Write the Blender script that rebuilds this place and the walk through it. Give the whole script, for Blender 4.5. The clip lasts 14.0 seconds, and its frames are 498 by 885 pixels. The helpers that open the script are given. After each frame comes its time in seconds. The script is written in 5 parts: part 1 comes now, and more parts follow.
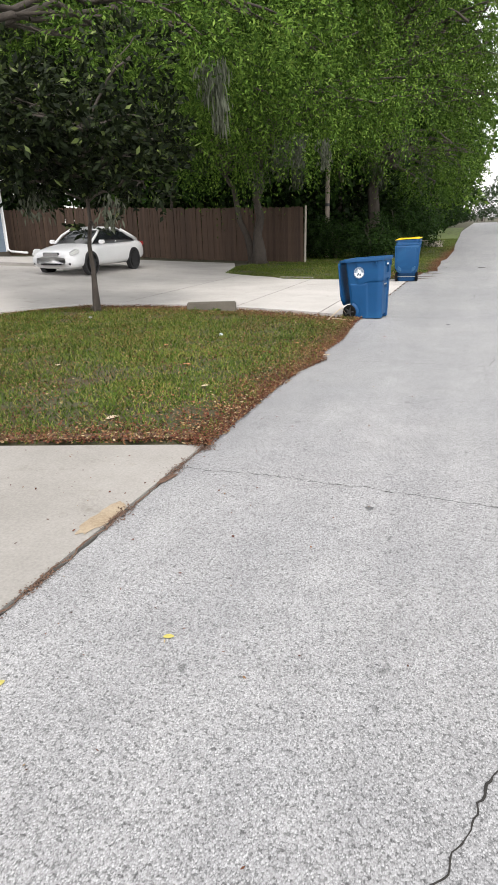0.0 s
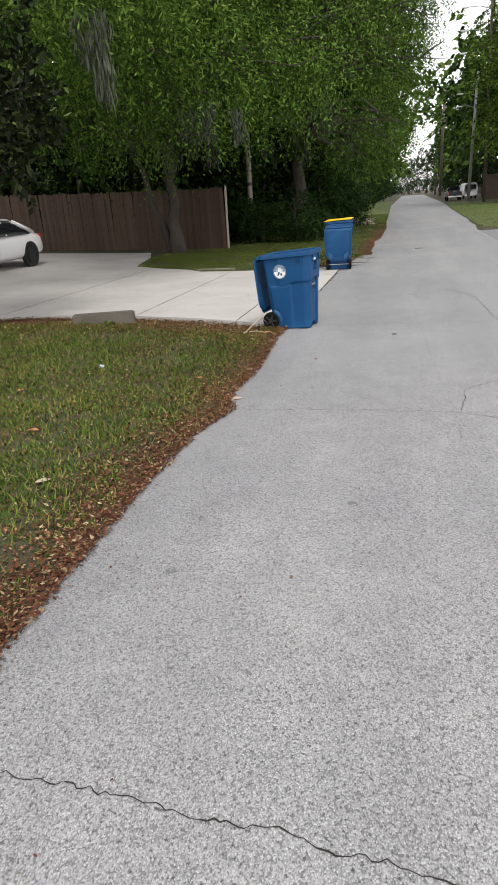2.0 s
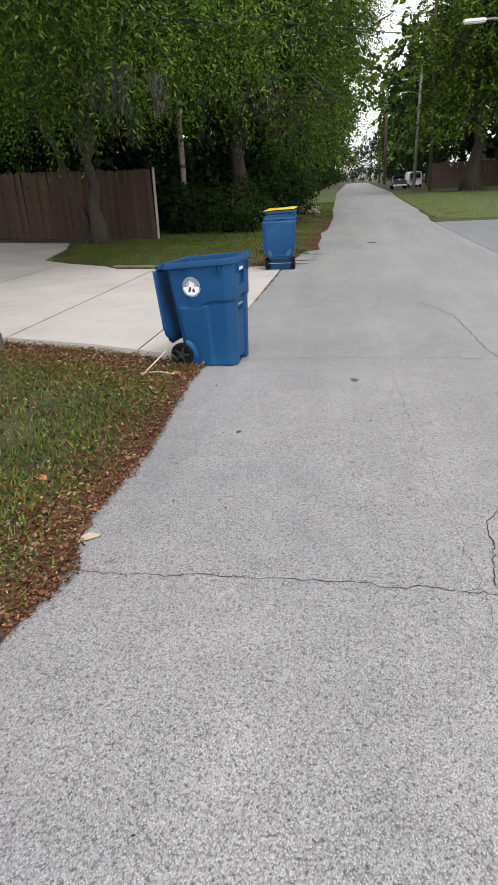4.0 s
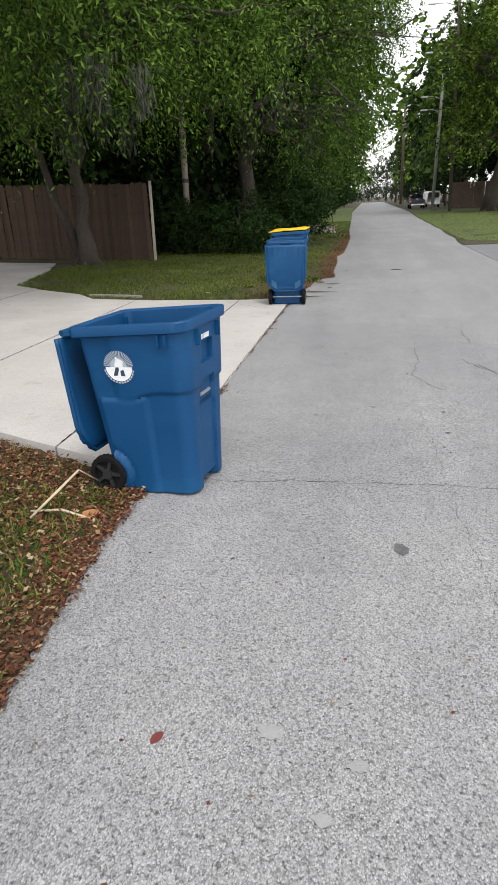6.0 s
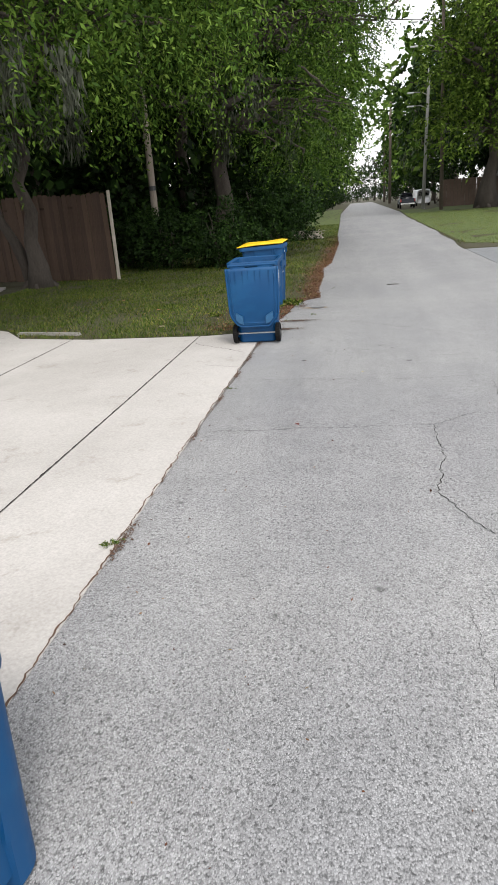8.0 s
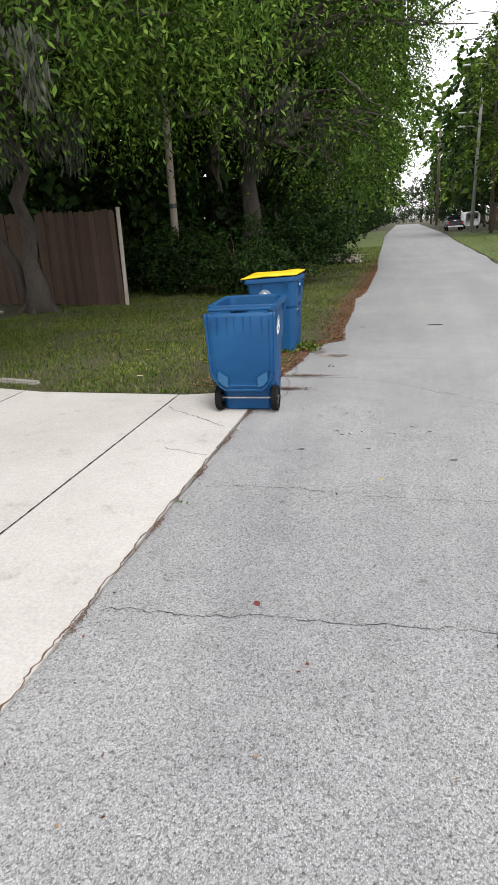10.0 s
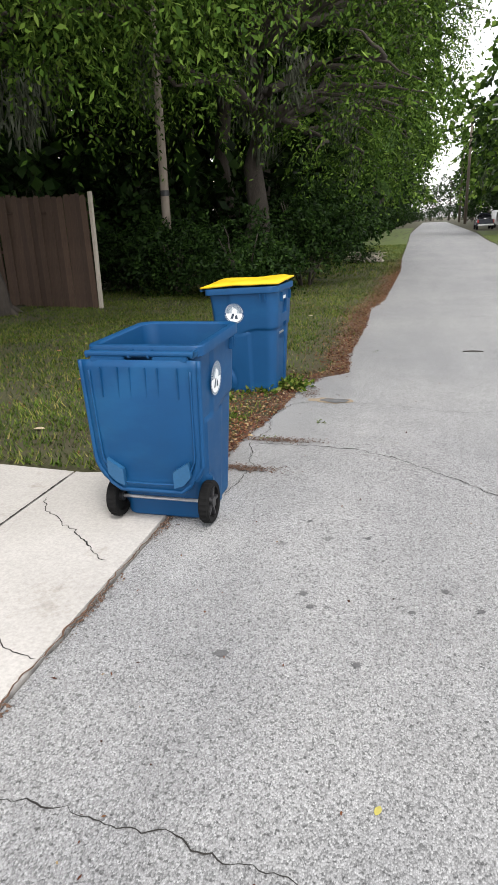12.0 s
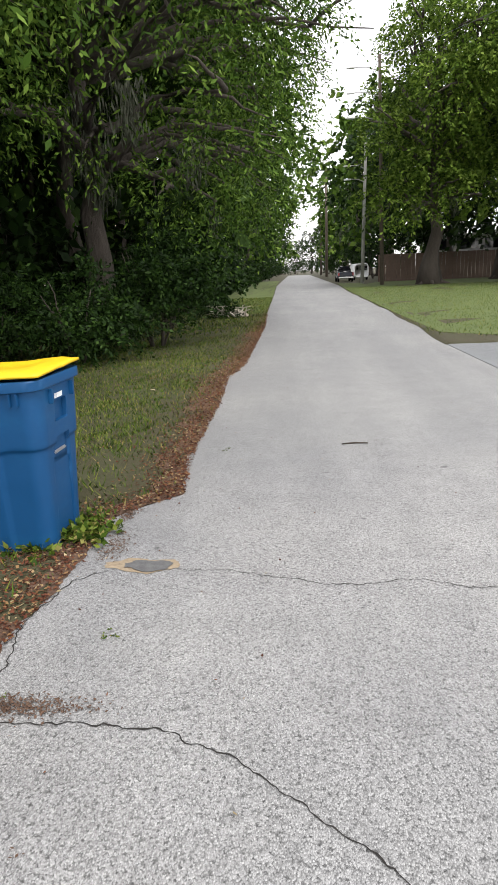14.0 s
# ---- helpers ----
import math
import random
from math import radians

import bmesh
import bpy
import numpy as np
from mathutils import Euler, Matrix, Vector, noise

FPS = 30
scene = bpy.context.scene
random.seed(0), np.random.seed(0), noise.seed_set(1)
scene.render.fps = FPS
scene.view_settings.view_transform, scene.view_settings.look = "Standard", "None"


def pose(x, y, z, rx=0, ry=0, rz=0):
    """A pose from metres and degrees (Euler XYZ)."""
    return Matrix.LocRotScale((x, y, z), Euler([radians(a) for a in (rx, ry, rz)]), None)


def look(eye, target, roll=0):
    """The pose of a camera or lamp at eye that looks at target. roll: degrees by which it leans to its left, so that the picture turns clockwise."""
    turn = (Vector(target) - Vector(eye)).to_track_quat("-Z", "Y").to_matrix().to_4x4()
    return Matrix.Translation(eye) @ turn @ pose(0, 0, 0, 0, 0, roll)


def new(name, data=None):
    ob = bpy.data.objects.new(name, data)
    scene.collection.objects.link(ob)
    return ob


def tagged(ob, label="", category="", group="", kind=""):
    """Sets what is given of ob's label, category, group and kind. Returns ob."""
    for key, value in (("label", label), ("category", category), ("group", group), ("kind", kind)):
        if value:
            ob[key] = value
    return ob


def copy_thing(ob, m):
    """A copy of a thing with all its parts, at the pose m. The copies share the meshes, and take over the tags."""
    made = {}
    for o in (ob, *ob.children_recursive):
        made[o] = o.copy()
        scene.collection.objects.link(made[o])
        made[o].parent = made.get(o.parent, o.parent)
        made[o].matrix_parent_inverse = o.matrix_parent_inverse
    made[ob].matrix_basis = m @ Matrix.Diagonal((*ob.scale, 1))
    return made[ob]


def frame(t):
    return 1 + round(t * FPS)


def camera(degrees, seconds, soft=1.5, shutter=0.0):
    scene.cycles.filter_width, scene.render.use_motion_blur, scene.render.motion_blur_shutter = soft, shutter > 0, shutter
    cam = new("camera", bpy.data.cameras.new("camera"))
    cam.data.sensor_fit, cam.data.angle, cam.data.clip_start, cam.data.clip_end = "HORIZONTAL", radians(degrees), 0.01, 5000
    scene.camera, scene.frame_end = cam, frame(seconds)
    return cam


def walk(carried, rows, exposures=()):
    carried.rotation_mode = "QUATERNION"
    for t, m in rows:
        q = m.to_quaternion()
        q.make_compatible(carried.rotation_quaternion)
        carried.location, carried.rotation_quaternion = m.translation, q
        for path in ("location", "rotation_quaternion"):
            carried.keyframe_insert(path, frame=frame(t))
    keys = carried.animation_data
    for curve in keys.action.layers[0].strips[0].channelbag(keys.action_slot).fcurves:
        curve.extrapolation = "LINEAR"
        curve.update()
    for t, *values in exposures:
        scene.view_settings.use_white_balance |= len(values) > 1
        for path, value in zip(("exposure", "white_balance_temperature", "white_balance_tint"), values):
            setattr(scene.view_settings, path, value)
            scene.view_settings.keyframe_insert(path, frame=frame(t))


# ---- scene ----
cam = camera(44.1, 14.0)
PATH = [
    (0, (0.149, 0.095, 1.704), (-0.505, 1.864, 1.038), -1.9),
    (0.5, (0.111, 0.799, 1.698), (-0.473, 2.584, 1.011), -3.4),
    (1, (0.005, 1.403, 1.684), (-0.555, 3.166, 0.925), -2.5),
    (1.5, (-0.067, 2.04, 1.737), (-0.552, 3.81, 0.943), -5.6),
    (2, (-0.107, 2.68, 1.796), (-0.591, 4.479, 1.068), -4.1),
    (2.5, (-0.22, 3.405, 1.751), (-0.621, 5.208, 0.986), -3.3),
    (3, (-0.155, 4.062, 1.756), (-0.487, 5.883, 0.998), -5.1),
    (3.5, (-0.23, 4.759, 1.721), (-0.644, 6.575, 0.993), -2.8),
    (3.7, (-0.263, 5.065, 1.755), (-0.58, 6.881, 0.98), -3.1),
    (5.8, (-0.414, 8.021, 1.725), (-0.801, 9.837, 0.981), -2.7),
    (6, (-0.472, 8.318, 1.698), (-0.83, 10.147, 0.971), -2.4),
    (6.5, (-0.45, 8.961, 1.721), (-0.771, 10.802, 1.008), -3.9),
    (7, (-0.487, 9.617, 1.761), (-0.932, 11.438, 1.063), -1.4),
    (7.5, (-0.494, 10.289, 1.771), (-0.781, 12.129, 1.04), -3.8),
    (8, (-0.468, 10.978, 1.747), (-0.82, 12.812, 1.032), -4.5),
    (8.5, (-0.465, 11.668, 1.78), (-0.834, 13.515, 1.108), -3.3),
    (8.7, (-0.445, 11.944, 1.788), (-0.795, 13.784, 1.087), -5.0),
    (10.8, (-0.299, 14.52, 1.678), (-0.811, 16.345, 1.04), -2.2),
    (11, (-0.391, 14.911, 1.654), (-0.848, 16.73, 0.96), -0.9),
    (11.5, (-0.355, 15.572, 1.646), (-0.844, 17.385, 0.958), -3.2),
    (12, (-0.365, 16.124, 1.663), (-0.893, 17.934, 0.996), -2.4),
    (12.5, (-0.392, 16.755, 1.673), (-0.807, 18.583, 0.978), -2.0),
    (13, (-0.328, 17.411, 1.707), (-0.765, 19.262, 1.09), -2.8),
    (13.5, (-0.325, 18.058, 1.66), (-0.585, 19.937, 1.026), -3.4),
    (14, (-0.279, 18.711, 1.636), (-0.439, 20.633, 1.104), -2.5),
]
walk(cam, [(t, look(eye, target, roll)) for t, eye, target, roll in PATH], exposures=[(0, 1.08, 6600, 11.5), (0.5, 0.62, 6600, 11.5), (1.0, 0.63, 6600, 11.5), (3.0, 0.67, 6600, 11.5), (6.5, 0.75, 6520, 11), (8.5, 0.9, 6520, 11), (11, 1.0, 6520, 11), (14, 1.1, 6620, 11.5)])

# ---- light: a bright overcast sky ----
world = bpy.data.worlds.new("world")
scene.world = world
world.use_nodes = True
wn = world.node_tree
bg = wn.nodes["Background"]
sky = wn.nodes.new("ShaderNodeTexSky")
sky.sky_type = "NISHITA"
sky.sun_disc = False
sky.sun_elevation = radians(58)
sky.sun_rotation = radians(150)
sky.dust_density = 1.5
sky.air_density = 1.0
veil = wn.nodes.new("ShaderNodeHueSaturation")
veil.inputs["Saturation"].default_value = 0.12
veil.inputs["Value"].default_value = 1.45
wn.links.new(sky.outputs[0], veil.inputs["Color"])
wn.links.new(veil.outputs[0], bg.inputs["Color"])
bg.inputs["Strength"].default_value = 0.15
sun_data = bpy.data.lights.new("sun", "SUN")
sun_data.energy = 1.0
sun_data.angle = radians(14)
sun_data.color = (1.0, 0.97, 0.92)
sun = new("sun", sun_data)
SUN_DIR = Vector((math.sin(radians(150)) * math.cos(radians(58)), math.cos(radians(150)) * math.cos(radians(58)), math.sin(radians(58))))
sun.matrix_world = look(SUN_DIR * 50, (0, 0, 0))

rng = np.random.default_rng(7)


# ---- materials ----
def nodes_of(name):
    m = bpy.data.materials.new(name)
    m.use_nodes = True
    nt = m.node_tree
    return m, nt, nt.nodes["Principled BSDF"]


def ramp(nt, fac, stops):
    r = nt.nodes.new("ShaderNodeValToRGB")
    while len(r.color_ramp.elements) < len(stops):
        r.color_ramp.elements.new(0.5)
    for e, (p, c) in zip(r.color_ramp.elements, stops):
        e.position, e.color = p, (*c, 1)
    nt.links.new(fac, r.inputs[0])
    return r.outputs[0]


def noise_tex(nt, scale, detail=4, rough=0.6, stretch=None):
    tc = nt.nodes.new("ShaderNodeTexCoord")
    n = nt.nodes.new("ShaderNodeTexNoise")
    n.inputs["Scale"].default_value = scale
    n.inputs["Detail"].default_value = detail
    n.inputs["Roughness"].default_value = rough
    if stretch:
        mp = nt.nodes.new("ShaderNodeMapping")
        mp.inputs["Scale"].default_value = stretch
        nt.links.new(tc.outputs["Object"], mp.inputs[0])
        nt.links.new(mp.outputs[0], n.inputs["Vector"])
    else:
        nt.links.new(tc.outputs["Object"], n.inputs["Vector"])
    return n.outputs["Fac"]


def mix(nt, a, b, fac, mode="MIX"):
    m = nt.nodes.new("ShaderNodeMix")
    m.data_type, m.blend_type = "RGBA", mode
    for sock, v in ((m.inputs[6], a), (m.inputs[7], b), (m.inputs[0], fac)):
        if isinstance(v, bpy.types.NodeSocket):
            nt.links.new(v, sock)
        else:
            sock.default_value = (*v, 1) if isinstance(v, tuple) else v
    return m.outputs[2]


def bump(nt, bsdf, height, strength, dist):
    b = nt.nodes.new("ShaderNodeBump")
    b.inputs["Strength"].default_value = strength
    b.inputs["Distance"].default_value = dist
    nt.links.new(height, b.inputs["Height"])
    nt.links.new(b.outputs[0], bsdf.inputs["Normal"])


def surface(name, dark, light, rough=0.7, coarse=1.5, fine=30, metal=0.0, relief=0.3, dist=0.003, stretch=None, pieces=0.0):
    """Two colours mixed by noise at two scales, with a fine relief; pieces: how far objects differ from one another."""
    m, nt, b = nodes_of(name)
    big = ramp(nt, noise_tex(nt, coarse, 4, 0.6, stretch), [(0.3, dark), (0.7, light)])
    small_fac = noise_tex(nt, fine, 5, 0.7, stretch)
    small = ramp(nt, small_fac, [(0.25, tuple(0.72 * c for c in dark)), (0.75, tuple(min(1, 1.15 * c) for c in light))])
    col = mix(nt, big, small, 0.5)
    if pieces:
        oi = nt.nodes.new("ShaderNodeObjectInfo")
        col = mix(nt, col, ramp(nt, oi.outputs["Random"], [(0, (1 - pieces,) * 3), (1, (1, 1, 1))]), 1.0, "MULTIPLY")
    nt.links.new(col, b.inputs["Base Color"])
    b.inputs["Roughness"].default_value = rough
    b.inputs["Metallic"].default_value = metal
    if relief:
        bump(nt, b, small_fac, relief, dist)
    return m


def leafy(name, stops, rough=0.5, through_light=0.35, gloss=0.1):
    """Leaves: each island takes its own colour; a part of the light passes through."""
    m, nt, b = nodes_of(name)
    g = nt.nodes.new("ShaderNodeNewGeometry")
    col = ramp(nt, g.outputs["Random Per Island"], stops)
    blotch = ramp(nt, noise_tex(nt, 0.45, 3), [(0.3, (0.62, 0.66, 0.6)), (0.7, (1.1, 1.1, 1.0))])
    col = mix(nt, col, blotch, 1.0, "MULTIPLY")
    nt.links.new(col, b.inputs["Base Color"])
    b.inputs["Roughness"].default_value = rough
    b.inputs["Specular IOR Level"].default_value = gloss
    if through_light:
        tr = nt.nodes.new("ShaderNodeBsdfTranslucent")
        nt.links.new(col, tr.inputs["Color"])
        ms = nt.nodes.new("ShaderNodeMixShader")
        ms.inputs[0].default_value = through_light
        nt.links.new(b.outputs[0], ms.inputs[1])
        nt.links.new(tr.outputs[0], ms.inputs[2])
        nt.links.new(ms.outputs[0], nt.nodes["Material Output"].inputs["Surface"])
    return m


def asphalt(name, tint, stone=200.0, low=0.14, high=0.45):
    """Worn asphalt with pale stones showing."""
    m, nt, b = nodes_of(name)
    tc = nt.nodes.new("ShaderNodeTexCoord")
    v = nt.nodes.new("ShaderNodeTexVoronoi")
    v.inputs["Scale"].default_value = stone
    warp = nt.nodes.new("ShaderNodeMapping")
    warp.inputs["Scale"].default_value = (1, 0.7, 1)
    nt.links.new(tc.outputs["Object"], warp.inputs[0])
    nt.links.new(warp.outputs[0], v.inputs["Vector"])
    sep = nt.nodes.new("ShaderNodeSeparateColor")
    nt.links.new(v.outputs["Color"], sep.inputs[0])
    t3 = tuple
    mid = (low + high) / 2
    stones = ramp(nt, sep.outputs[0], [(0.0, t3(low * c for c in tint)), (0.35, t3(mid * c for c in tint)), (0.75, t3((mid + 0.05) * c for c in tint)), (1.0, t3(high * c for c in tint))])
    pits = ramp(nt, v.outputs["Distance"], [(0.4, (1, 1, 1)), (0.85, (0.58, 0.58, 0.58))])
    col = mix(nt, stones, pits, 0.8, "MULTIPLY")
    wide = ramp(nt, noise_tex(nt, 0.35, 5, 0.6), [(0.3, (0.84, 0.84, 0.85)), (0.7, (1.08, 1.07, 1.05))])
    col = mix(nt, col, wide, 1.0, "MULTIPLY")
    mid_n = ramp(nt, noise_tex(nt, 3.5, 5, 0.7), [(0.3, (0.88, 0.88, 0.88)), (0.7, (1.05, 1.05, 1.05))])
    col = mix(nt, col, mid_n, 1.0, "MULTIPLY")
    streak = ramp(nt, noise_tex(nt, 1.0, 4, 0.6, (1.6, 0.12, 1)), [(0.35, (0.9, 0.9, 0.9)), (0.65, (1.05, 1.05, 1.04))])
    col = mix(nt, col, streak, 1.0, "MULTIPLY")
    spots = ramp(nt, noise_tex(nt, 9.0, 2, 0.5), [(0.24, (0.45, 0.45, 0.45)), (0.3, (1, 1, 1))])
    col = mix(nt, col, spots, 0.8, "MULTIPLY")
    flecks = ramp(nt, noise_tex(nt, 55.0, 2, 0.5), [(0.33, (0.34, 0.34, 0.34)), (0.41, (1, 1, 1))])
    col = mix(nt, col, flecks, 0.85, "MULTIPLY")
    lumps = ramp(nt, noise_tex(nt, 120.0, 2, 0.5), [(0.3, (0.86, 0.86, 0.86)), (0.7, (1.12, 1.12, 1.12))])
    col = mix(nt, col, lumps, 1.0, "MULTIPLY")
    nt.links.new(col, b.inputs["Base Color"])
    b.inputs["Roughness"].default_value = 0.58
    bump(nt, b, v.outputs["Distance"], 0.5, -0.004)
    return m


def concrete(name, dark, light):
    m, nt, b = nodes_of(name)
    big = ramp(nt, noise_tex(nt, 0.7, 6, 0.65), [(0.3, dark), (0.68, light)])
    small = noise_tex(nt, 55, 4, 0.7)
    grain = ramp(nt, small, [(0.3, (0.8, 0.8, 0.8)), (0.7, (1.08, 1.08, 1.08))])
    col = mix(nt, big, grain, 1.0, "MULTIPLY")
    stains = ramp(nt, noise_tex(nt, 2.6, 5, 0.75), [(0.27, (0.66, 0.63, 0.58)), (0.42, (1, 1, 1))])
    col = mix(nt, col, stains, 0.8, "MULTIPLY")
    nt.links.new(col, b.inputs["Base Color"])
    b.inputs["Roughness"].default_value = 0.85
    bump(nt, b, small, 0.25, 0.003)
    return m


def plastic(name, base, worn, rough=0.42):
    """Moulded plastic with scuffs and a dusty film in places."""
    m, nt, b = nodes_of(name)
    scuff = noise_tex(nt, 4.0, 6, 0.75)
    dust = noise_tex(nt, 1.3, 5, 0.65, (1, 1, 2.2))
    col = mix(nt, ramp(nt, scuff, [(0.3, tuple(0.86 * c for c in base)), (0.68, base)]), worn, ramp(nt, dust, [(0.52, (0, 0, 0)), (0.8, (0.55, 0.55, 0.55))]))
    scratch = ramp(nt, noise_tex(nt, 14, 3, 0.6, (0.3, 0.3, 2.5)), [(0.7, (1, 1, 1)), (0.78, (1.35, 1.35, 1.35))])
    col = mix(nt, col, scratch, 0.6, "MULTIPLY")
    nt.links.new(col, b.inputs["Base Color"])
    nt.links.new(ramp(nt, scuff, [(0.3, (rough,) * 3), (0.7, (rough + 0.18,) * 3)]), b.inputs["Roughness"])
    b.inputs["Specular IOR Level"].default_value = 0.3
    bump(nt, b, noise_tex(nt, 160, 2, 0.5), 0.12, 0.001)
    return m


def plain(name, col, rough=0.5, metal=0.0):
    return surface(name, tuple(0.88 * c for c in col), col, rough, 3, 60, metal, 0.08, 0.001)


M_ROAD = asphalt("road_asphalt", (0.985, 0.99, 1.0))
M_SIDE = asphalt("side_asphalt", (0.93, 0.97, 1.02), 185, 0.12, 0.36)
M_DRIVE = concrete("drive_concrete", (0.37, 0.35, 0.325), (0.47, 0.447, 0.42))
M_DRIVE_OLD = concrete("old_drive_concrete", (0.21, 0.198, 0.178), (0.29, 0.274, 0.25))
M_BLOCK = concrete("block_concrete", (0.06, 0.052, 0.04), (0.13, 0.115, 0.09))
M_SOIL = surface("lawn_soil", (0.050, 0.034, 0.020), (0.046, 0.052, 0.018), 0.95, 0.9, 22, 0, 0.6, 0.02)
M_CRACK = surface("crack_dirt", (0.008, 0.007, 0.006), (0.03, 0.027, 0.024), 0.95, 6, 60)
M_GRASS = leafy("grass_blades", [(0, (0.025, 0.05, 0.008)), (0.45, (0.072, 0.122, 0.017)), (0.8, (0.155, 0.19, 0.034)), (1, (0.30, 0.24, 0.10))], 0.5, 0.2)
M_GRASS_FAR = surface("far_lawn", (0.055, 0.085, 0.02), (0.11, 0.14, 0.035), 0.95, 0.6, 14, 0, 0.6, 0.03)
M_LITTER = leafy("dry_leaves", [(0, (0.05, 0.022, 0.016)), (0.4, (0.12, 0.042, 0.028)), (0.7, (0.19, 0.082, 0.046)), (0.9, (0.28, 0.18, 0.095)), (1, (0.42, 0.33, 0.22))], 0.75, 0.1)
M_LEAF_OAK = leafy("oak_leaves", [(0, (0.018, 0.040, 0.006)), (0.45, (0.052, 0.102, 0.016)), (0.8, (0.112, 0.188, 0.031)), (1, (0.16, 0.23, 0.05))], 0.55, 0.14, 0.05)
M_LEAF_LIGHT = leafy("light_oak_leaves", [(0, (0.025, 0.05, 0.008)), (0.45, (0.085, 0.145, 0.022)), (0.8, (0.17, 0.25, 0.042)), (1, (0.22, 0.30, 0.07))], 0.55, 0.25, 0.05)
# Darker copy of the leaf greens: the shade inside the woods is in the colour.
M_LEAF_SHADED = leafy("shade_darkened_leaves", [(0, (0.007, 0.016, 0.004)), (0.6, (0.016, 0.038, 0.008)), (1, (0.04, 0.078, 0.016))], 0.5, 0.15)
# Near-black greens hold the crown's shade; the palest few leaves paint its glints.
M_LEAF_MAG = leafy("dark_leaves_painted_glints", [(0, (0.006, 0.009, 0.005)), (0.6, (0.012, 0.018, 0.007)), (0.93, (0.026, 0.036, 0.014)), (1, (0.16, 0.20, 0.07))], 0.45, 0.05, 0.06)
M_MOSS = leafy("hanging_moss", [(0, (0.06, 0.065, 0.05)), (1, (0.14, 0.15, 0.12))], 0.9, 0.2)
M_BARK = surface("bark", (0.028, 0.022, 0.017), (0.078, 0.064, 0.052), 0.95, 3, 26, 0, 0.9, 0.03, (1, 1, 0.3))
M_FENCE = surface("fence_wood", (0.055, 0.032, 0.021), (0.105, 0.066, 0.045), 0.9, 2, 40, 0, 0.5, 0.004, (1, 1, 0.12), 0.4)
M_POST = surface("weathered_post", (0.30, 0.26, 0.21), (0.42, 0.38, 0.32), 0.9, 2, 40, 0, 0.4, 0.004, (1, 1, 0.15))
M_POLE = surface("pole_wood", (0.24, 0.19, 0.15), (0.42, 0.36, 0.30), 0.9, 1.2, 40, 0, 0.5, 0.004, (1, 1, 0.1))
M_POLE_DARK = surface("dark_pole_wood", (0.07, 0.055, 0.042), (0.13, 0.105, 0.08), 0.9, 1.2, 40, 0, 0.5, 0.004, (1, 1, 0.1))
M_CONC_POLE = surface("pale_pole", (0.26, 0.26, 0.24), (0.36, 0.35, 0.33), 0.8, 1.2, 40)
M_BLUE = plastic("blue_plastic", (0.001, 0.050, 0.145), (0.008, 0.095, 0.21), 0.45)
M_YELLOW = plastic("yellow_plastic", (0.70, 0.45, 0.012), (0.76, 0.54, 0.05))
M_TYRE = plain("black_rubber", (0.006, 0.006, 0.006), 0.9)
M_HUB = plain("black_hub", (0.022, 0.022, 0.024), 0.4)
M_TYRE.node_tree.nodes["Principled BSDF"].inputs["Specular IOR Level"].default_value = 0.18
M_STEEL = plain("worn_steel", (0.55, 0.55, 0.56), 0.35, 0.9)
M_STICK_W = plain("white_print", (0.75, 0.77, 0.78), 0.5)
M_STICK_G = plain("grey_print", (0.36, 0.42, 0.47), 0.5)
M_STICK_D = plain("dark_print", (0.03, 0.05, 0.08), 0.5)
M_GRIP = plain("pale_blue_moulding", (0.014, 0.085, 0.19), 0.45)
M_WHITE = plain("white_car_paint", (0.80, 0.80, 0.80), 0.2)
M_GLASS_D = plain("dark_glass", (0.015, 0.017, 0.02), 0.06)
M_CHROME = plain("chrome", (0.7, 0.7, 0.7), 0.15, 1.0)
M_LAMPGLASS = plain("headlamp", (0.6, 0.6, 0.58), 0.1)
M_TRIM = plain("white_trim", (0.75, 0.75, 0.74), 0.5)
M_SIDING = surface("blue_siding", (0.20, 0.27, 0.35), (0.27, 0.34, 0.42), 0.6, 1.5, 30, 0, 0.2, 0.002, None, 0.1)
M_SHINGLE = surface("dark_shingle", (0.035, 0.035, 0.038), (0.08, 0.08, 0.085), 0.95, 2, 30)
M_NAVY = plain("dark_car_paint", (0.02, 0.024, 0.035), 0.25)
M_RED = plain("red_lamp", (0.35, 0.02, 0.02), 0.3)
M_SAND = surface("sandy_dirt", (0.20, 0.145, 0.09), (0.33, 0.27, 0.19), 0.95, 5, 60, 0, 0.5, 0.004)
M_PATCH = surface("tar_patch", (0.055, 0.055, 0.058), (0.14, 0.14, 0.14), 0.9, 22, 120, 0, 0.5, 0.003)
M_DIRT = surface("reddish_soil", (0.06, 0.034, 0.023), (0.13, 0.075, 0.048), 0.95, 6, 40, 0, 0.6, 0.01)
M_PALE = surface("pale_mark", (0.24, 0.24, 0.24), (0.30, 0.30, 0.295), 0.9, 8, 90)
M_BROWNWALL = surface("brown_boards", (0.09, 0.06, 0.045), (0.16, 0.11, 0.085), 0.9, 1, 20)


# ---- mesh helpers ----
def mesh_object(name, verts, faces, material, parent=None, smooth=False):
    me = bpy.data.meshes.new(name)
    me.from_pydata([tuple(v) for v in verts], [], [tuple(f) for f in faces])
    me.update()
    if smooth:
        me.shade_smooth()
    me.materials.append(material)
    ob = new(name, me)
    if parent:
        ob.parent = parent
    return ob


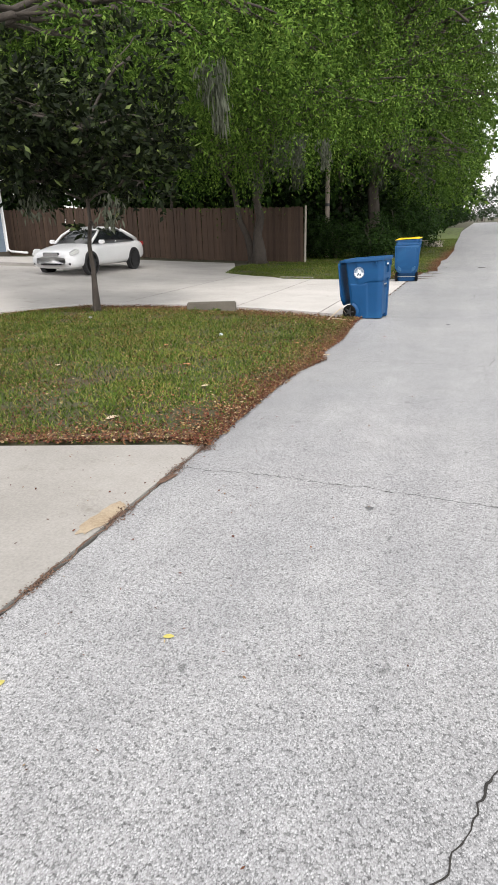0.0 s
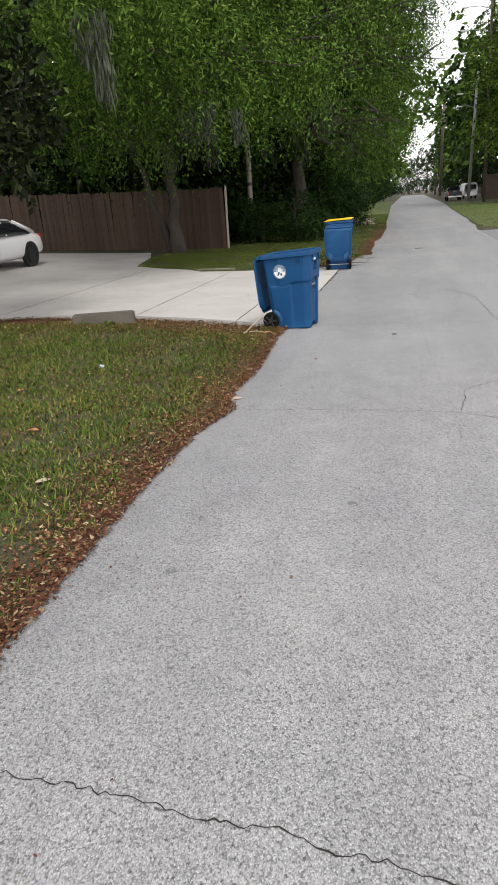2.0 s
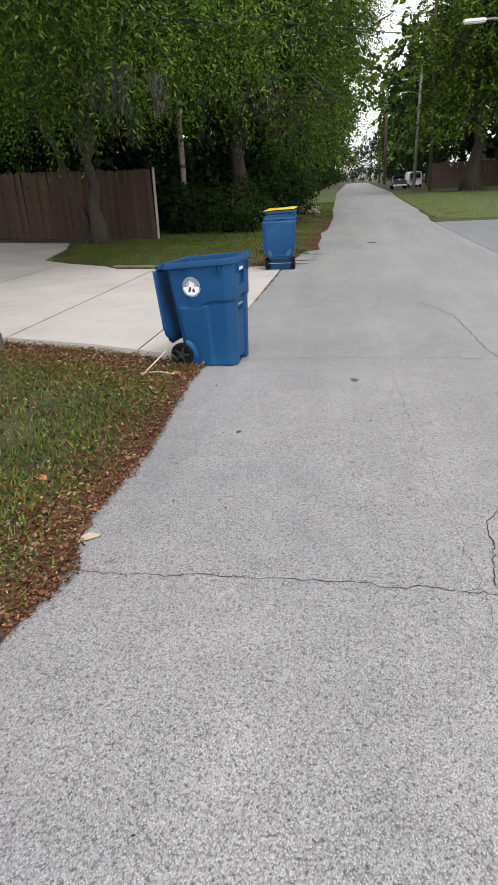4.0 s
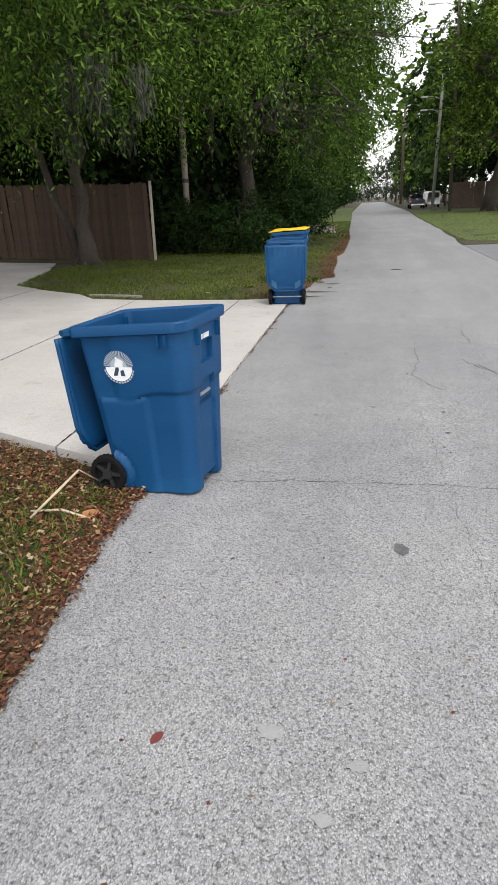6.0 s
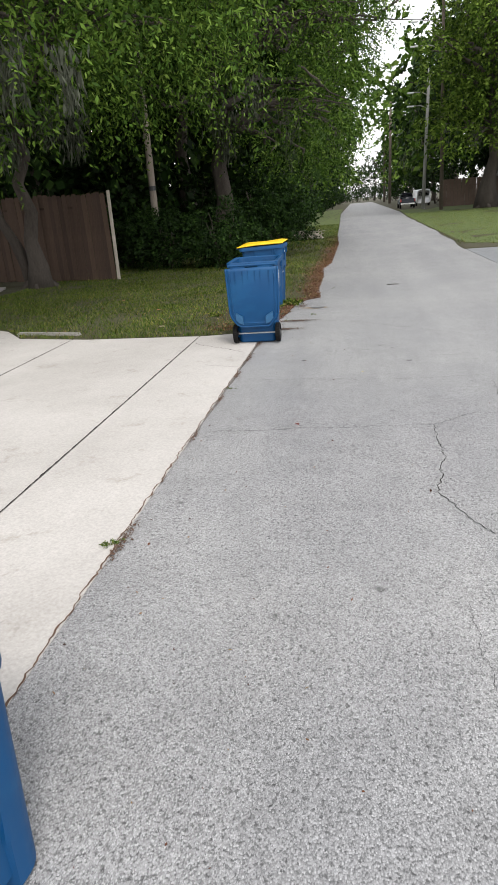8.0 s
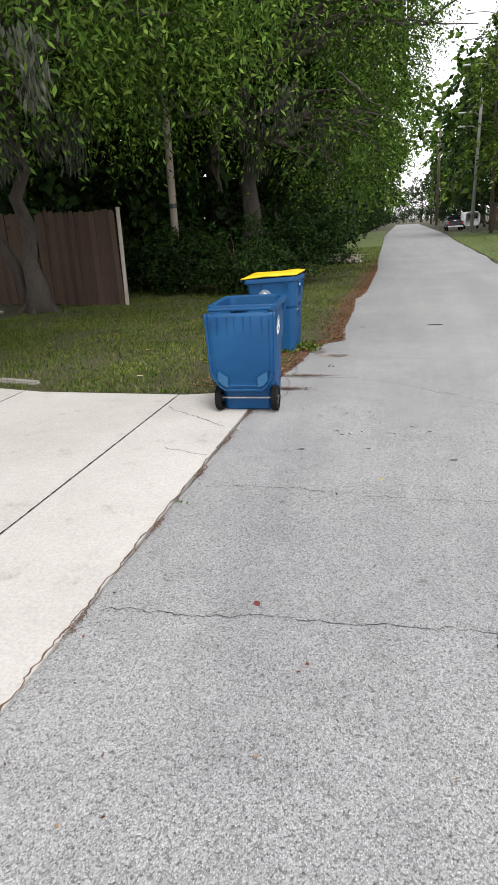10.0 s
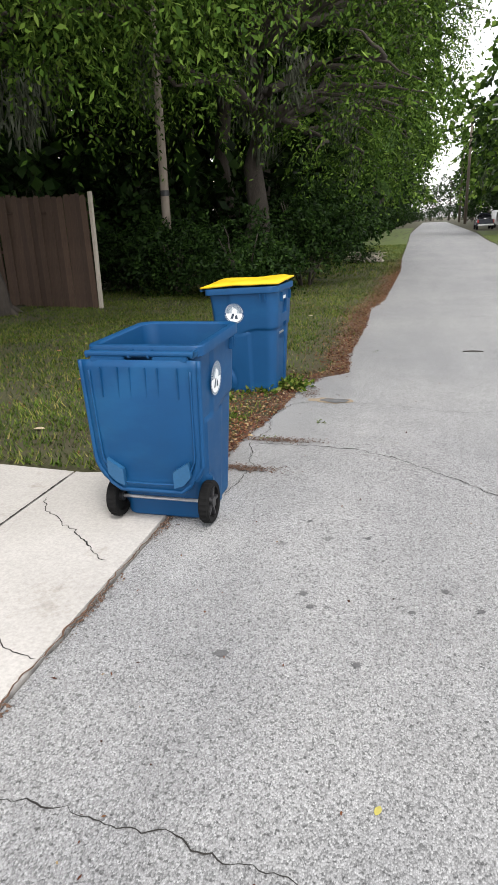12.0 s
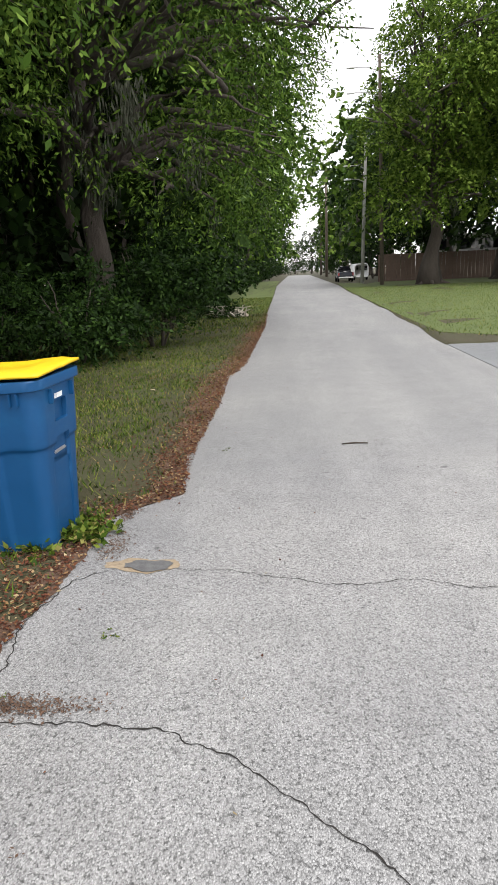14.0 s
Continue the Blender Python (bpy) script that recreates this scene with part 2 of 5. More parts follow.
def bm_object(name, bm, material, parent=None, smooth=False):
    me = bpy.data.meshes.new(name)
    bmesh.ops.recalc_face_normals(bm, faces=bm.faces[:])
    bm.to_mesh(me)
    bm.free()
    if smooth:
        me.shade_smooth()
    me.materials.append(material)
    ob = new(name, me)
    if parent:
        ob.parent = parent
    return ob


def add_box(bm, m, size, bevel=0.0):
    made = bmesh.ops.create_cube(bm, size=1, matrix=m @ Matrix.Diagonal((*size, 1)))
    if bevel:
        edges = {e for v in made["verts"] for e in v.link_edges}
        bmesh.ops.bevel(bm, geom=list(edges), offset=bevel, segments=2, affect="EDGES")


def box(name, m, size, material, parent=None, bevel=0.005):
    bm = bmesh.new()
    add_box(bm, m, size, bevel)
    return bm_object(name, bm, material, parent)


def add_cyl(bm, m, r1, r2, depth, seg=20):
    bmesh.ops.create_cone(bm, cap_ends=True, segments=seg, radius1=r1, radius2=r2, depth=depth, matrix=m)


def tube_data(points, radii, seg=8):
    """Vertices and faces of a tapered tube along points."""
    pts = [Vector(p) for p in points]
    verts, faces = [], []
    for i, p in enumerate(pts):
        d = (pts[min(i + 1, len(pts) - 1)] - pts[max(i - 1, 0)]).normalized()
        a = d.orthogonal().normalized() if abs(d.z) < 0.95 else Vector((1, 0, 0))
        a = (a - d * a.dot(d)).normalized()
        b = d.cross(a)
        for k in range(seg):
            w = 2 * math.pi * k / seg
            verts.append(p + (a * math.cos(w) + b * math.sin(w)) * radii[i])
    for i in range(len(pts) - 1):
        for k in range(seg):
            k2 = (k + 1) % seg
            faces.append((i * seg + k, i * seg + k2, (i + 1) * seg + k2, (i + 1) * seg + k))
    faces.append(tuple(reversed(range(seg))))
    faces.append(tuple((len(pts) - 1) * seg + k for k in range(seg)))
    return verts, faces


def joined_tubes(name, tubes, material, parent=None, seg=8):
    verts, faces = [], []
    for points, radii in tubes:
        v, f = tube_data(points, radii, seg)
        base = len(verts)
        verts += v
        faces += [tuple(i + base for i in g) for g in f]
    return mesh_object(name, verts, faces, material, parent, True)


def smoothstep(v):
    v = np.clip(v, 0, 1)
    return v * v * (3 - 2 * v)


# ---- plan of the ground ----
EDGE_L = [(-40, -1.84), (4.5, -1.84), (6.3, -1.86), (7.3, -1.82), (7.9, -1.66), (8.3, -1.8), (9.4, -1.75), (11.0, -1.86), (20.6, -1.78), (21.4, -1.67), (22.3, -1.6), (22.7, -1.62), (22.9, -1.45),
          (23.15, -1.2), (24.0, -1.3), (26.6, -1.32), (28.5, -1.42), (30, -1.24), (38, -1.25), (45, -1.45), (70, -1.9), (92, -2.4), (250, -2.6)]
EDGE_R = [(-40, 2.95), (19, 3.05), (24, 2.95), (32, 2.9), (42, 3.25), (65, 3.6), (85, 4.2), (250, 5.0)]


def x_left(y):
    return np.interp(y, [p[0] for p in EDGE_L], [p[1] for p in EDGE_L])


def x_right(y):
    return np.interp(y, [p[0] for p in EDGE_R], [p[1] for p in EDGE_R])


NEAR_EDGE = [(-1.84, 12.05), (-2.4, 12.2), (-3.5, 12.68), (-4.8, 13.08), (-6.2, 13.35), (-7.4, 13.45), (-8.8, 13.15), (-9.7, 11.6), (-14, 7.5), (-24, 3.0)]
FAR_EDGE = [(-1.80, 20.0), (-2.7, 19.8), (-4.6, 19.9), (-5.9, 20.2), (-6.5, 20.9), (-8.8, 22.3), (-9.6, 25.5), (-10.6, 28.0)]


def drive_near(x):
    return np.interp(-np.asarray(x), [-p[0] for p in NEAR_EDGE], [p[1] for p in NEAR_EDGE])


def drive_far(x):
    return np.interp(-np.asarray(x), [-p[0] for p in FAR_EDGE], [p[1] for p in FAR_EDGE])


def rise(x, y):
    """Height of the land: level by the road, climbing towards the house."""
    return 0.8 * smoothstep((-np.asarray(x) - 7) / 17) * (1 - 0.4 * smoothstep((np.asarray(y) - 22) / 8))


def lawn_edge(x):
    return 4.5 + (np.asarray(x) + 1.84) * 0.29


def ground_height(x, y):
    x, y = np.asarray(x, float), np.asarray(y, float)
    z = rise(x, y) + 0.012
    paved = (x > x_left(y)) & (x < x_right(y))
    paved |= (x > 2.8) & (y < 32) & (y > -30) & (x < 60)
    paved |= (x < -1.7) & (y < lawn_edge(x))
    paved |= (x < -1.7) & (y > drive_near(x)) & (y < drive_far(x))
    dip = np.clip(1 - np.abs(y - drive_near(x) + 0.3) / 0.9, 0, 1) * ((x < -2.2) & (y < drive_near(x)))
    return np.where(paved, rise(x, y) - 0.09, z - 0.09 * dip)


xs = np.concatenate([[-1500, -600, -250, -120, -70, -45, -35], np.arange(-30, -10, 1.0), np.arange(-10, 4, 0.16), np.arange(4, 16, 1.0), [18, 24, 35, 60, 120, 250, 600, 1500]])
ys = np.concatenate([[-1500, -400, -120, -50, -25, -10], np.arange(-4, 3, 0.5), np.arange(3, 14, 0.16), np.arange(14, 19.4, 0.5), np.arange(19.4, 32.6, 0.2), np.arange(33, 60, 1.0), np.arange(60, 120, 5.0), [140, 180, 250, 400, 800, 2000]])
gx, gy = np.meshgrid(xs, ys)
gz = ground_height(gx, gy)
gz = gz + np.where(gz > -0.03, rng.normal(0, 0.006, gz.shape), 0)
cols = len(xs)
gf = [(r * cols + c, r * cols + c + 1, (r + 1) * cols + c + 1, (r + 1) * cols + c) for r in range(len(ys) - 1) for c in range(cols - 1)]
ground = mesh_object("ground", np.stack([gx, gy, gz], -1).reshape(-1, 3), gf, M_SOIL, None, True)
tagged(ground, "grassy brown soil under lawns and trees", "ground", kind="structure")

# road: a slab with a ragged edge
ry = np.concatenate([np.arange(-40, 0, 2.0), np.arange(0, 46, 0.07), np.arange(46, 250.1, 3.0)])
def edge_rag(v):
    v = float(v)
    lawn_side = 4.5 < v < 11.8 or v > 20.2
    wave = 0.035 * noise.noise((0, v * 2.1, 0)) + 0.03 * noise.noise((3, v * 7.0, 0)) + 0.015 * noise.noise((9, v * 21.0, 0))
    return wave * (1.6 if lawn_side else 0.5)


left = x_left(ry) + np.array([edge_rag(v) for v in ry])
right = x_right(ry) + 0.06 * np.sin(ry * 0.9) * (ry > 32)
rv, rf = [], []
fr = (0, 0.004, 0.25, 0.5, 0.75, 1.0)
for yy, a, b in zip(ry, left, right):
    rv.append((a - 0.01, yy, -0.08))
    for q in fr:
        rv.append((a + (b - a) * q, yy, -0.004 if q == 0 else 0.0))
    rv.append((b + 0.01, yy, -0.08))
k = len(fr) + 2
for i in range(len(ry) - 1):
    for j in range(k - 1):
        rf.append((i * k + j, i * k + j + 1, (i + 1) * k + j + 1, (i + 1) * k + j))
road = tagged(mesh_object("road", rv, rf, M_ROAD), "worn pale grey asphalt road with exposed stones and cracks", "road", kind="structure")


def slab(name, outline, material, parent, top, thick=0.12, grid=1.0):
    """A slab of the outline's shape, laid over the land."""
    bm = bmesh.new()
    f = bm.faces.new([bm.verts.new((x, y, 0)) for x, y in outline])
    x0, x1 = min(p[0] for p in outline), max(p[0] for p in outline)
    y0, y1 = min(p[1] for p in outline), max(p[1] for p in outline)
    bmesh.ops.triangulate(bm, faces=[f])
    for axis, lo, hi in ((0, x0, x1), (1, y0, y1)):
        v = lo + grid
        while v < hi:
            co, no = [0, 0, 0], [0, 0, 0]
            co[axis], no[axis] = v, 1
            bmesh.ops.bisect_plane(bm, geom=bm.verts[:] + bm.edges[:] + bm.faces[:], plane_co=co, plane_no=no)
            v += grid
    ext = bmesh.ops.extrude_face_region(bm, geom=bm.faces[:])
    lifted = {v for v in ext["geom"] if isinstance(v, bmesh.types.BMVert)}
    for v in bm.verts:
        v.co.z = float(rise(v.co.x, v.co.y)) + top + (0 if v in lifted else -thick)
    return bm_object(name, bm, material, parent)


verge = slab("lawn_far", [(3.3, 34.6), (4.0, 33.8), (6.1, 32.6), (60, 31.9), (60, 92), (4.6, 92), (3.75, 66), (3.35, 43)], M_GRASS_FAR, None, 0.018, 0.03, 6.0)
tagged(verge, "mown green grass verge across the road", "lawn", kind="structure")
verge = slab("lawn_far", [(-1.75, 60), (-1.6, 44), (-7, 44), (-9, 60), (-9, 130), (-2.9, 130), (-2.45, 92)], M_GRASS_FAR, None, 0.018, 0.03, 6.0)
tagged(verge, "green grass verge beside the road", "lawn", kind="structure")
side_road = slab("road_side", [(3.0, -30), (60, -30), (60, 31.6), (6.0, 32.4), (3.9, 33.6), (3.15, 34.5), (2.93, 32), (2.97, 24), (3.07, 19)], M_SIDE, None, -0.004, 0.1, 8.0)
tagged(side_road, "blue-grey asphalt side road joining the street", "road", kind="structure")
drive_one = slab("driveway_near", [(-1.87, -20), (-1.87, 4.47), (-3.6, 3.98), (-8, 2.7), (-16, 0.3), (-16, -20)], M_DRIVE_OLD, None, 0.004, 0.1, 4.0)
tagged(drive_one, "worn beige concrete driveway beside the road", "driveway", kind="structure")

drive_two = tagged(new("driveway"), "pale concrete driveway in slabs with dark joints", "driveway", kind="structure")


def drive_slab(x1, x0):
    """The part of the driveway between two joints that run along y."""
    px = np.unique(np.concatenate([[x0, x1], [p[0] for p in NEAR_EDGE + FAR_EDGE if x0 < p[0] < x1]]))
    low = [(float(v), float(drive_near(v))) for v in px]
    high = [(float(v), float(min(drive_far(v), 28.2))) for v in px[::-1]]
    return low + high


for x1, x0 in ((-1.83, -2.77), (-2.79, -4.86), (-4.88, -7.95), (-7.97, -26)):
    slab("slab", drive_slab(x1, x0), M_DRIVE, drive_two, 0.006, 0.11, 1.0)


# ---- cracks and marks of the road ----
def ribbon(name, pts, width, material, label, z=0.004, wobble=0.03, kind="structure", category="crack"):
    """A jagged dark line on the road, of uneven width."""
    dense = []
    for (xa, ya), (xb, yb) in zip(pts, pts[1:]):
        n = max(2, int(math.hypot(xb - xa, yb - ya) / 0.02))
        dense += [(xa + (xb - xa) * i / n, ya + (yb - ya) * i / n) for i in range(n)]
    dense.append(pts[-1])
    verts, faces = [], []
    for i, (x, y) in enumerate(dense):
        a, b = dense[max(i - 1, 0)], dense[min(i + 1, len(dense) - 1)]
        t = Vector((b[0] - a[0], b[1] - a[1])).normalized()
        o = wobble * noise.noise((x * 6, y * 6, 0)) + wobble * 0.7 * noise.noise((x * 19, y * 19, 5)) + wobble * 0.4 * noise.noise((x * 47, y * 47, 7))
        w = 0.6 * width * (0.25 + 0.9 * abs(noise.noise((x * 9, y * 9, 2))) + 0.5 * abs(noise.noise((x * 31, y * 31, 4))))
        if category == "soil":
            o, w = o * 0.6, width * (0.62 + 0.35 * noise.noise((x * 2.2, y * 2.2, 2)) + 0.12 * noise.noise((x * 9, y * 9, 4)))
        if i in (0, len(dense) - 1):
            w *= 0.2
        for s in (-1, 1):
            verts.append((x - t.y * (o + s * w), y + t.x * (o + s * w), z))
    faces = [(2 * i, 2 * i + 1, 2 * i + 3, 2 * i + 2) for i in range(len(dense) - 1)]
    return tagged(mesh_object(name, verts, faces, material), label, category, "cracks in the road", kind)


CRACKS = [
    ([(-1.8, 3.95), (-1.26, 3.98), (-0.63, 3.96), (-0.06, 3.91), (0.4, 3.86), (1.6, 3.8), (2.9, 3.85)], 0.007),
    ([(0.1, 1.2), (0.18, 1.36), (0.26, 1.51), (0.28, 1.65), (0.35, 1.78), (0.6, 2.2), (0.75, 2.9)], 0.011),
    ([(-1.66, 7.94), (-1.04, 7.95), (-0.25, 7.96), (0.36, 7.92), (0.75, 7.77), (1.8, 7.8), (2.9, 7.75)], 0.006),
    ([(0.37, 7.96), (0.46, 8.59), (0.81, 8.94), (0.95, 9.1)], 0.008),
    ([(0.71, 8.34), (0.89, 8.68), (0.97, 9.53), (0.99, 10.49), (1.31, 11.17), (1.14, 12.3), (1.06, 14.04), (0.71, 15.01)], 0.011),
    ([(-1.5, 11.89), (-0.91, 11.93), (0.02, 11.95), (0.68, 11.91), (1.46, 11.8), (2.9, 11.75)], 0.007),
    ([(0.01, 13.42), (0.10, 11.42), (0.22, 9.29), (0.33, 7.78), (0.33, 7.07)], 0.0025),
    ([(-1.76, 15.71), (-1.02, 15.76), (0.13, 15.81), (0.5, 16.1), (0.9, 16.0), (2.8, 15.9)], 0.006),
    ([(0.13, 15.8), (0.12, 15.15), (0.02, 14.54), (0.24, 14.04)], 0.008),
    ([(0.83, 17.09), (0.78, 16.6), (0.82, 16.03)], 0.007), ([(0.58, 15.28), (0.72, 14.92), (1.0, 14.5)], 0.009),
    ([(-1.68, 17.27), (-1.12, 17.3), (-0.58, 17.24), (-0.33, 17.2), (0.09, 17.21), (1.4, 17.3)], 0.006),
    ([(-1.66, 20.62), (-1.39, 20.64), (-0.84, 20.62), (-0.55, 20.49), (-0.30, 20.29), (-0.08, 20.12), (0.10, 19.96), (0.3, 19.8), (0.9, 19.3)], 0.009),
    ([(-1.02, 21.91), (-0.65, 21.87), (-0.13, 21.71), (0.37, 21.76), (0.7, 21.67), (2.2, 21.7)], 0.006),
    ([(-1.56, 19.6), (-1.54, 19.74), (-1.53, 19.95), (-1.51, 20.16), (-1.6, 20.4), (-1.67, 20.64)], 0.009),
    ([(-1.66, 20.7), (-1.60, 20.98), (-1.66, 21.41), (-1.55, 21.75), (-1.4, 21.9)], 0.009),
    ([(0.1, 27.2), (0.5, 27.6), (1.4, 27.7)], 0.006), ([(0.35, 18.2), (0.55, 18.15), (0.8, 18.22)], 0.008),
]
for pts, w in CRACKS:
    ribbon("crack", pts, w, M_CRACK, "thin dark crack in the asphalt")
ribbon("crack", [(-1.845, 1.0), (-1.85, 2.6), (-1.84, 3.6), (-1.84, 4.4)], 0.017, M_DIRT, "dirt-filled seam between driveway and road", 0.006, 0.03)
ribbon("crack", [(-1.83, 12.3), (-1.84, 14), (-1.83, 17), (-1.80, 19.4)], 0.012, M_DIRT, "dirt-filled seam between driveway and road", 0.0085, 0.02)
ribbon("crack", [(-2.72, 19.35), (-2.61, 19.17), (-2.3, 18.97), (-1.93, 18.68)], 0.009, M_CRACK, "thin crack in the driveway", 0.0085)
ribbon("crack", [(-2.3, 18.05), (-2.04, 17.94), (-1.84, 17.89)], 0.008, M_CRACK, "thin crack in the driveway", 0.0085)
for xa in (-2.78, -4.87, -7.96):
    ribbon("crack", [(xa, float(drive_near(xa)) + 0.1), (xa, float(drive_far(xa)) - 0.1)], 0.02, M_CRACK, "dark joint between driveway slabs", 0.0085 + float(rise(xa, 17)), 0.004)


def blot(name, x, y, rx, ry_, material, label, z=0.003, turn=0.0, category="mark", height=0.0):
    """A flat patch with an uneven outline."""
    n = 40
    verts = [(x, y, z + height)]
    for i in range(n):
        w = 2 * math.pi * i / n
        r = 1 + 0.45 * noise.noise((math.cos(w) * 1.7 + x * 9, math.sin(w) * 1.7 + y * 9, 0)) + 0.2 * noise.noise((math.cos(w) * 5 + x, math.sin(w) * 5 + y, 3))
        px, py = rx * r * math.cos(w), ry_ * r * math.sin(w)
        verts.append((x + px * math.cos(turn) - py * math.sin(turn), y + px * math.sin(turn) + py * math.cos(turn), z))
    return tagged(mesh_object(name, verts, [(0, 1 + i, 1 + (i + 1) % n) for i in range(n)], material), label, category, kind="structure")


blot("sand_patch", -1.93, 3.05, 0.075, 0.24, M_SAND, "sandy dirt washed onto the concrete", 0.008, -0.1, height=0.006)
blot("sand_patch", -1.83, 3.72, 0.03, 0.10, M_DIRT, "damp soil in the seam", 0.009, -0.2)
blot("sand_patch", -1.2, 21.95, 0.21, 0.09, M_SAND, "orange-stained rim of a road patch", 0.004)
blot("tar_patch", -1.16, 21.94, 0.15, 0.07, M_PATCH, "grey tar patch in the road", 0.009)
blot("tar_patch", -0.25, 11.16, 0.035, 0.055, M_PATCH, "dark oil spot on the road", 0.004)
for bx, by, r in ((-0.37, 3.64, 0.045), (-0.85, 18.6, 0.035), (-0.2, 18.75, 0.03), (-0.05, 18.62, 0.03), (-0.35, 18.55, 0.025), (-0.55, 18.15, 0.03), (-1.1, 18.1, 0.05), (0.1, 17.95, 0.05), (-0.6, 19.2, 0.03), (-0.95, 19.35, 0.025), (-0.8, 18.5, 0.03), (0.18, 12.9, 0.035), (0.2, 13.4, 0.03), (0.12, 12.6, 0.02)):
    blot("oil_spot", bx, by, r * 0.6, r * 0.5, M_PATCH, "small dark spot on the road", 0.004)
for bx, by, r in ((-0.85, 6.43, 0.06), (-0.75, 9.9, 0.08), (-0.45, 9.8, 0.06), (-0.55, 9.6, 0.05), (0.2, 10.1, 0.06)):
    blot("pale_spot", bx, by, r * 0.6, r * 0.4, M_PALE, "pale worn spot on the road", 0.004)
SOIL_SPOTS = []
for bx, by, rx, ry2 in ((-1.45, 20.72, 0.28, 0.05), (-1.56, 20.08, 0.22, 0.05), (-1.35, 23.2, 0.06, 0.05), (-1.5, 22.75, 0.05, 0.12), (-1.82, 13.9, 0.035, 0.2), (-1.83, 15.6, 0.03, 0.12), (-1.82, 16.6, 0.03, 0.2), (-1.81, 17.5, 0.04, 0.1), (-1.8, 18.3, 0.03, 0.2), (-1.8, 19.1, 0.05, 0.12), (-1.84, 2.3, 0.03, 0.2), (-1.84, 3.1, 0.04, 0.15), (-1.84, 3.9, 0.05, 0.2), (-1.82, 4.4, 0.06, 0.1), (-1.45, 22.2, 0.08, 0.2)):
    q = rng.normal(0, 1, (900 if rx > 0.2 else 320, 2)) * np.array([rx * 0.6, ry2 * 0.6]) + np.array([bx, by])
    SOIL_SPOTS.append(q)


# ---- leaves, grass, litter ----
def slips(name, origin, along, across, material):
    """Many grass blades as one mesh, a pointed triangle each."""
    n = len(origin)
    v = np.empty((n, 3, 3))
    v[:, 0], v[:, 1], v[:, 2] = origin + across, origin + along, origin - across
    me = bpy.data.meshes.new(name)
    me.vertices.add(3 * n)
    me.vertices.foreach_set("co", v.reshape(-1).astype(np.float32))
    me.loops.add(3 * n)
    me.loops.foreach_set("vertex_index", np.arange(3 * n, dtype=np.int32))
    me.polygons.add(n)
    me.polygons.foreach_set("loop_start", np.arange(0, 3 * n, 3, dtype=np.int32))
    me.update(calc_edges=True)
    me.materials.append(material)
    return new(name, me)


def quads(name, origin, along, across, material, parent=None, curl=None):
    """Many small leaves as one mesh: origin, the way along and the half width across; curl lifts the middle."""
    n = len(origin)
    mid = origin + along * 0.45
    if curl is not None:
        mid = mid + curl
    v = np.empty((n, 4, 3))
    v[:, 0], v[:, 1], v[:, 2], v[:, 3] = origin, mid + across, origin + along, mid - across
    me = bpy.data.meshes.new(name)
    me.vertices.add(4 * n)
    me.vertices.foreach_set("co", v.reshape(-1).astype(np.float32))
    me.loops.add(4 * n)
    me.loops.foreach_set("vertex_index", np.arange(4 * n, dtype=np.int32))
    me.polygons.add(n)
    me.polygons.foreach_set("loop_start", np.arange(0, 4 * n, 4, dtype=np.int32))
    me.update(calc_edges=True)
    me.materials.append(material)
    ob = new(name, me)
    if parent:
        ob.parent = parent
    return ob


def unit(v):
    return v / (np.linalg.norm(v, axis=-1, keepdims=True) + 1e-9)


def sprays(centres, outward, count, length, leaf, width, droop, gen):
    """Leaves set along drooping twigs that start at centres."""
    n = len(centres)
    L = length * gen.uniform(0.6, 1.3, (n, 1, 1))
    t = np.linspace(0.08, 1, count)[None, :, None]
    d = outward[:, None, :]
    down = np.array([0, 0, -1.0])
    pos = centres[:, None, :] + d * L * t + down * (droop * L * t * t)
    way = unit(d + down * (2 * droop * t))
    side = unit(np.cross(way, gen.normal(0, 1, (n, 1, 3)) + np.array([0, 0, 1.5])))
    sgn = np.where(np.arange(count) % 2 == 0, 1.0, -1.0)[None, :, None]
    along = unit(way * 0.75 + side * sgn * 0.8 + gen.normal(0, 0.22, pos.shape)) * leaf * gen.uniform(0.65, 1.25, (n, count, 1))
    across = unit(np.cross(along, gen.normal(0, 1, pos.shape))) * width * gen.uniform(0.7, 1.2, (n, count, 1))
    return pos.reshape(-1, 3), along.reshape(-1, 3), across.reshape(-1, 3)


def in_lobes(lobes, n, gen, shell=0.5):
    """Points in a set of round lobes (x, y, z, r), nearer their skin, and the way outward."""
    lb = np.array(lobes)
    p = lb[:, 3] ** 2
    pick = gen.choice(len(lb), n, p=p / p.sum())
    d = unit(gen.normal(0, 1, (n, 3)))
    r = lb[pick, 3] * gen.uniform(shell ** 2, 1, n) ** 0.5
    c = lb[pick, :3] + d * r[:, None] * np.array([1, 1, 0.75])
    return c, unit(d * np.array([1, 1, 0.5]) + gen.normal(0, 0.3, d.shape))


def moss_clump(x, y, z, length, spread, n, gen):
    """Strands of hanging moss as thin tapering slips."""
    o = np.stack([x + gen.normal(0, spread, n), y + gen.normal(0, spread, n), z - gen.uniform(0, length * 0.7, n)], -1)
    pull = np.clip((z - o[:, 2:3]) / length, 0, 1)
    o[:, :2] = np.array([x, y]) + (o[:, :2] - np.array([x, y])) * (1.1 - 0.75 * pull)
    al = np.stack([gen.normal(0, 0.05, n), gen.normal(0, 0.05, n), -gen.uniform(0.15, 0.4, n) * length * 0.55], -1)
    ac = unit(np.stack([gen.normal(0, 1, n), gen.normal(0, 1, n), gen.normal(0, 0.3, n)], -1)) * gen.uniform(0.012, 0.032, (n, 1))
    return o, al, ac


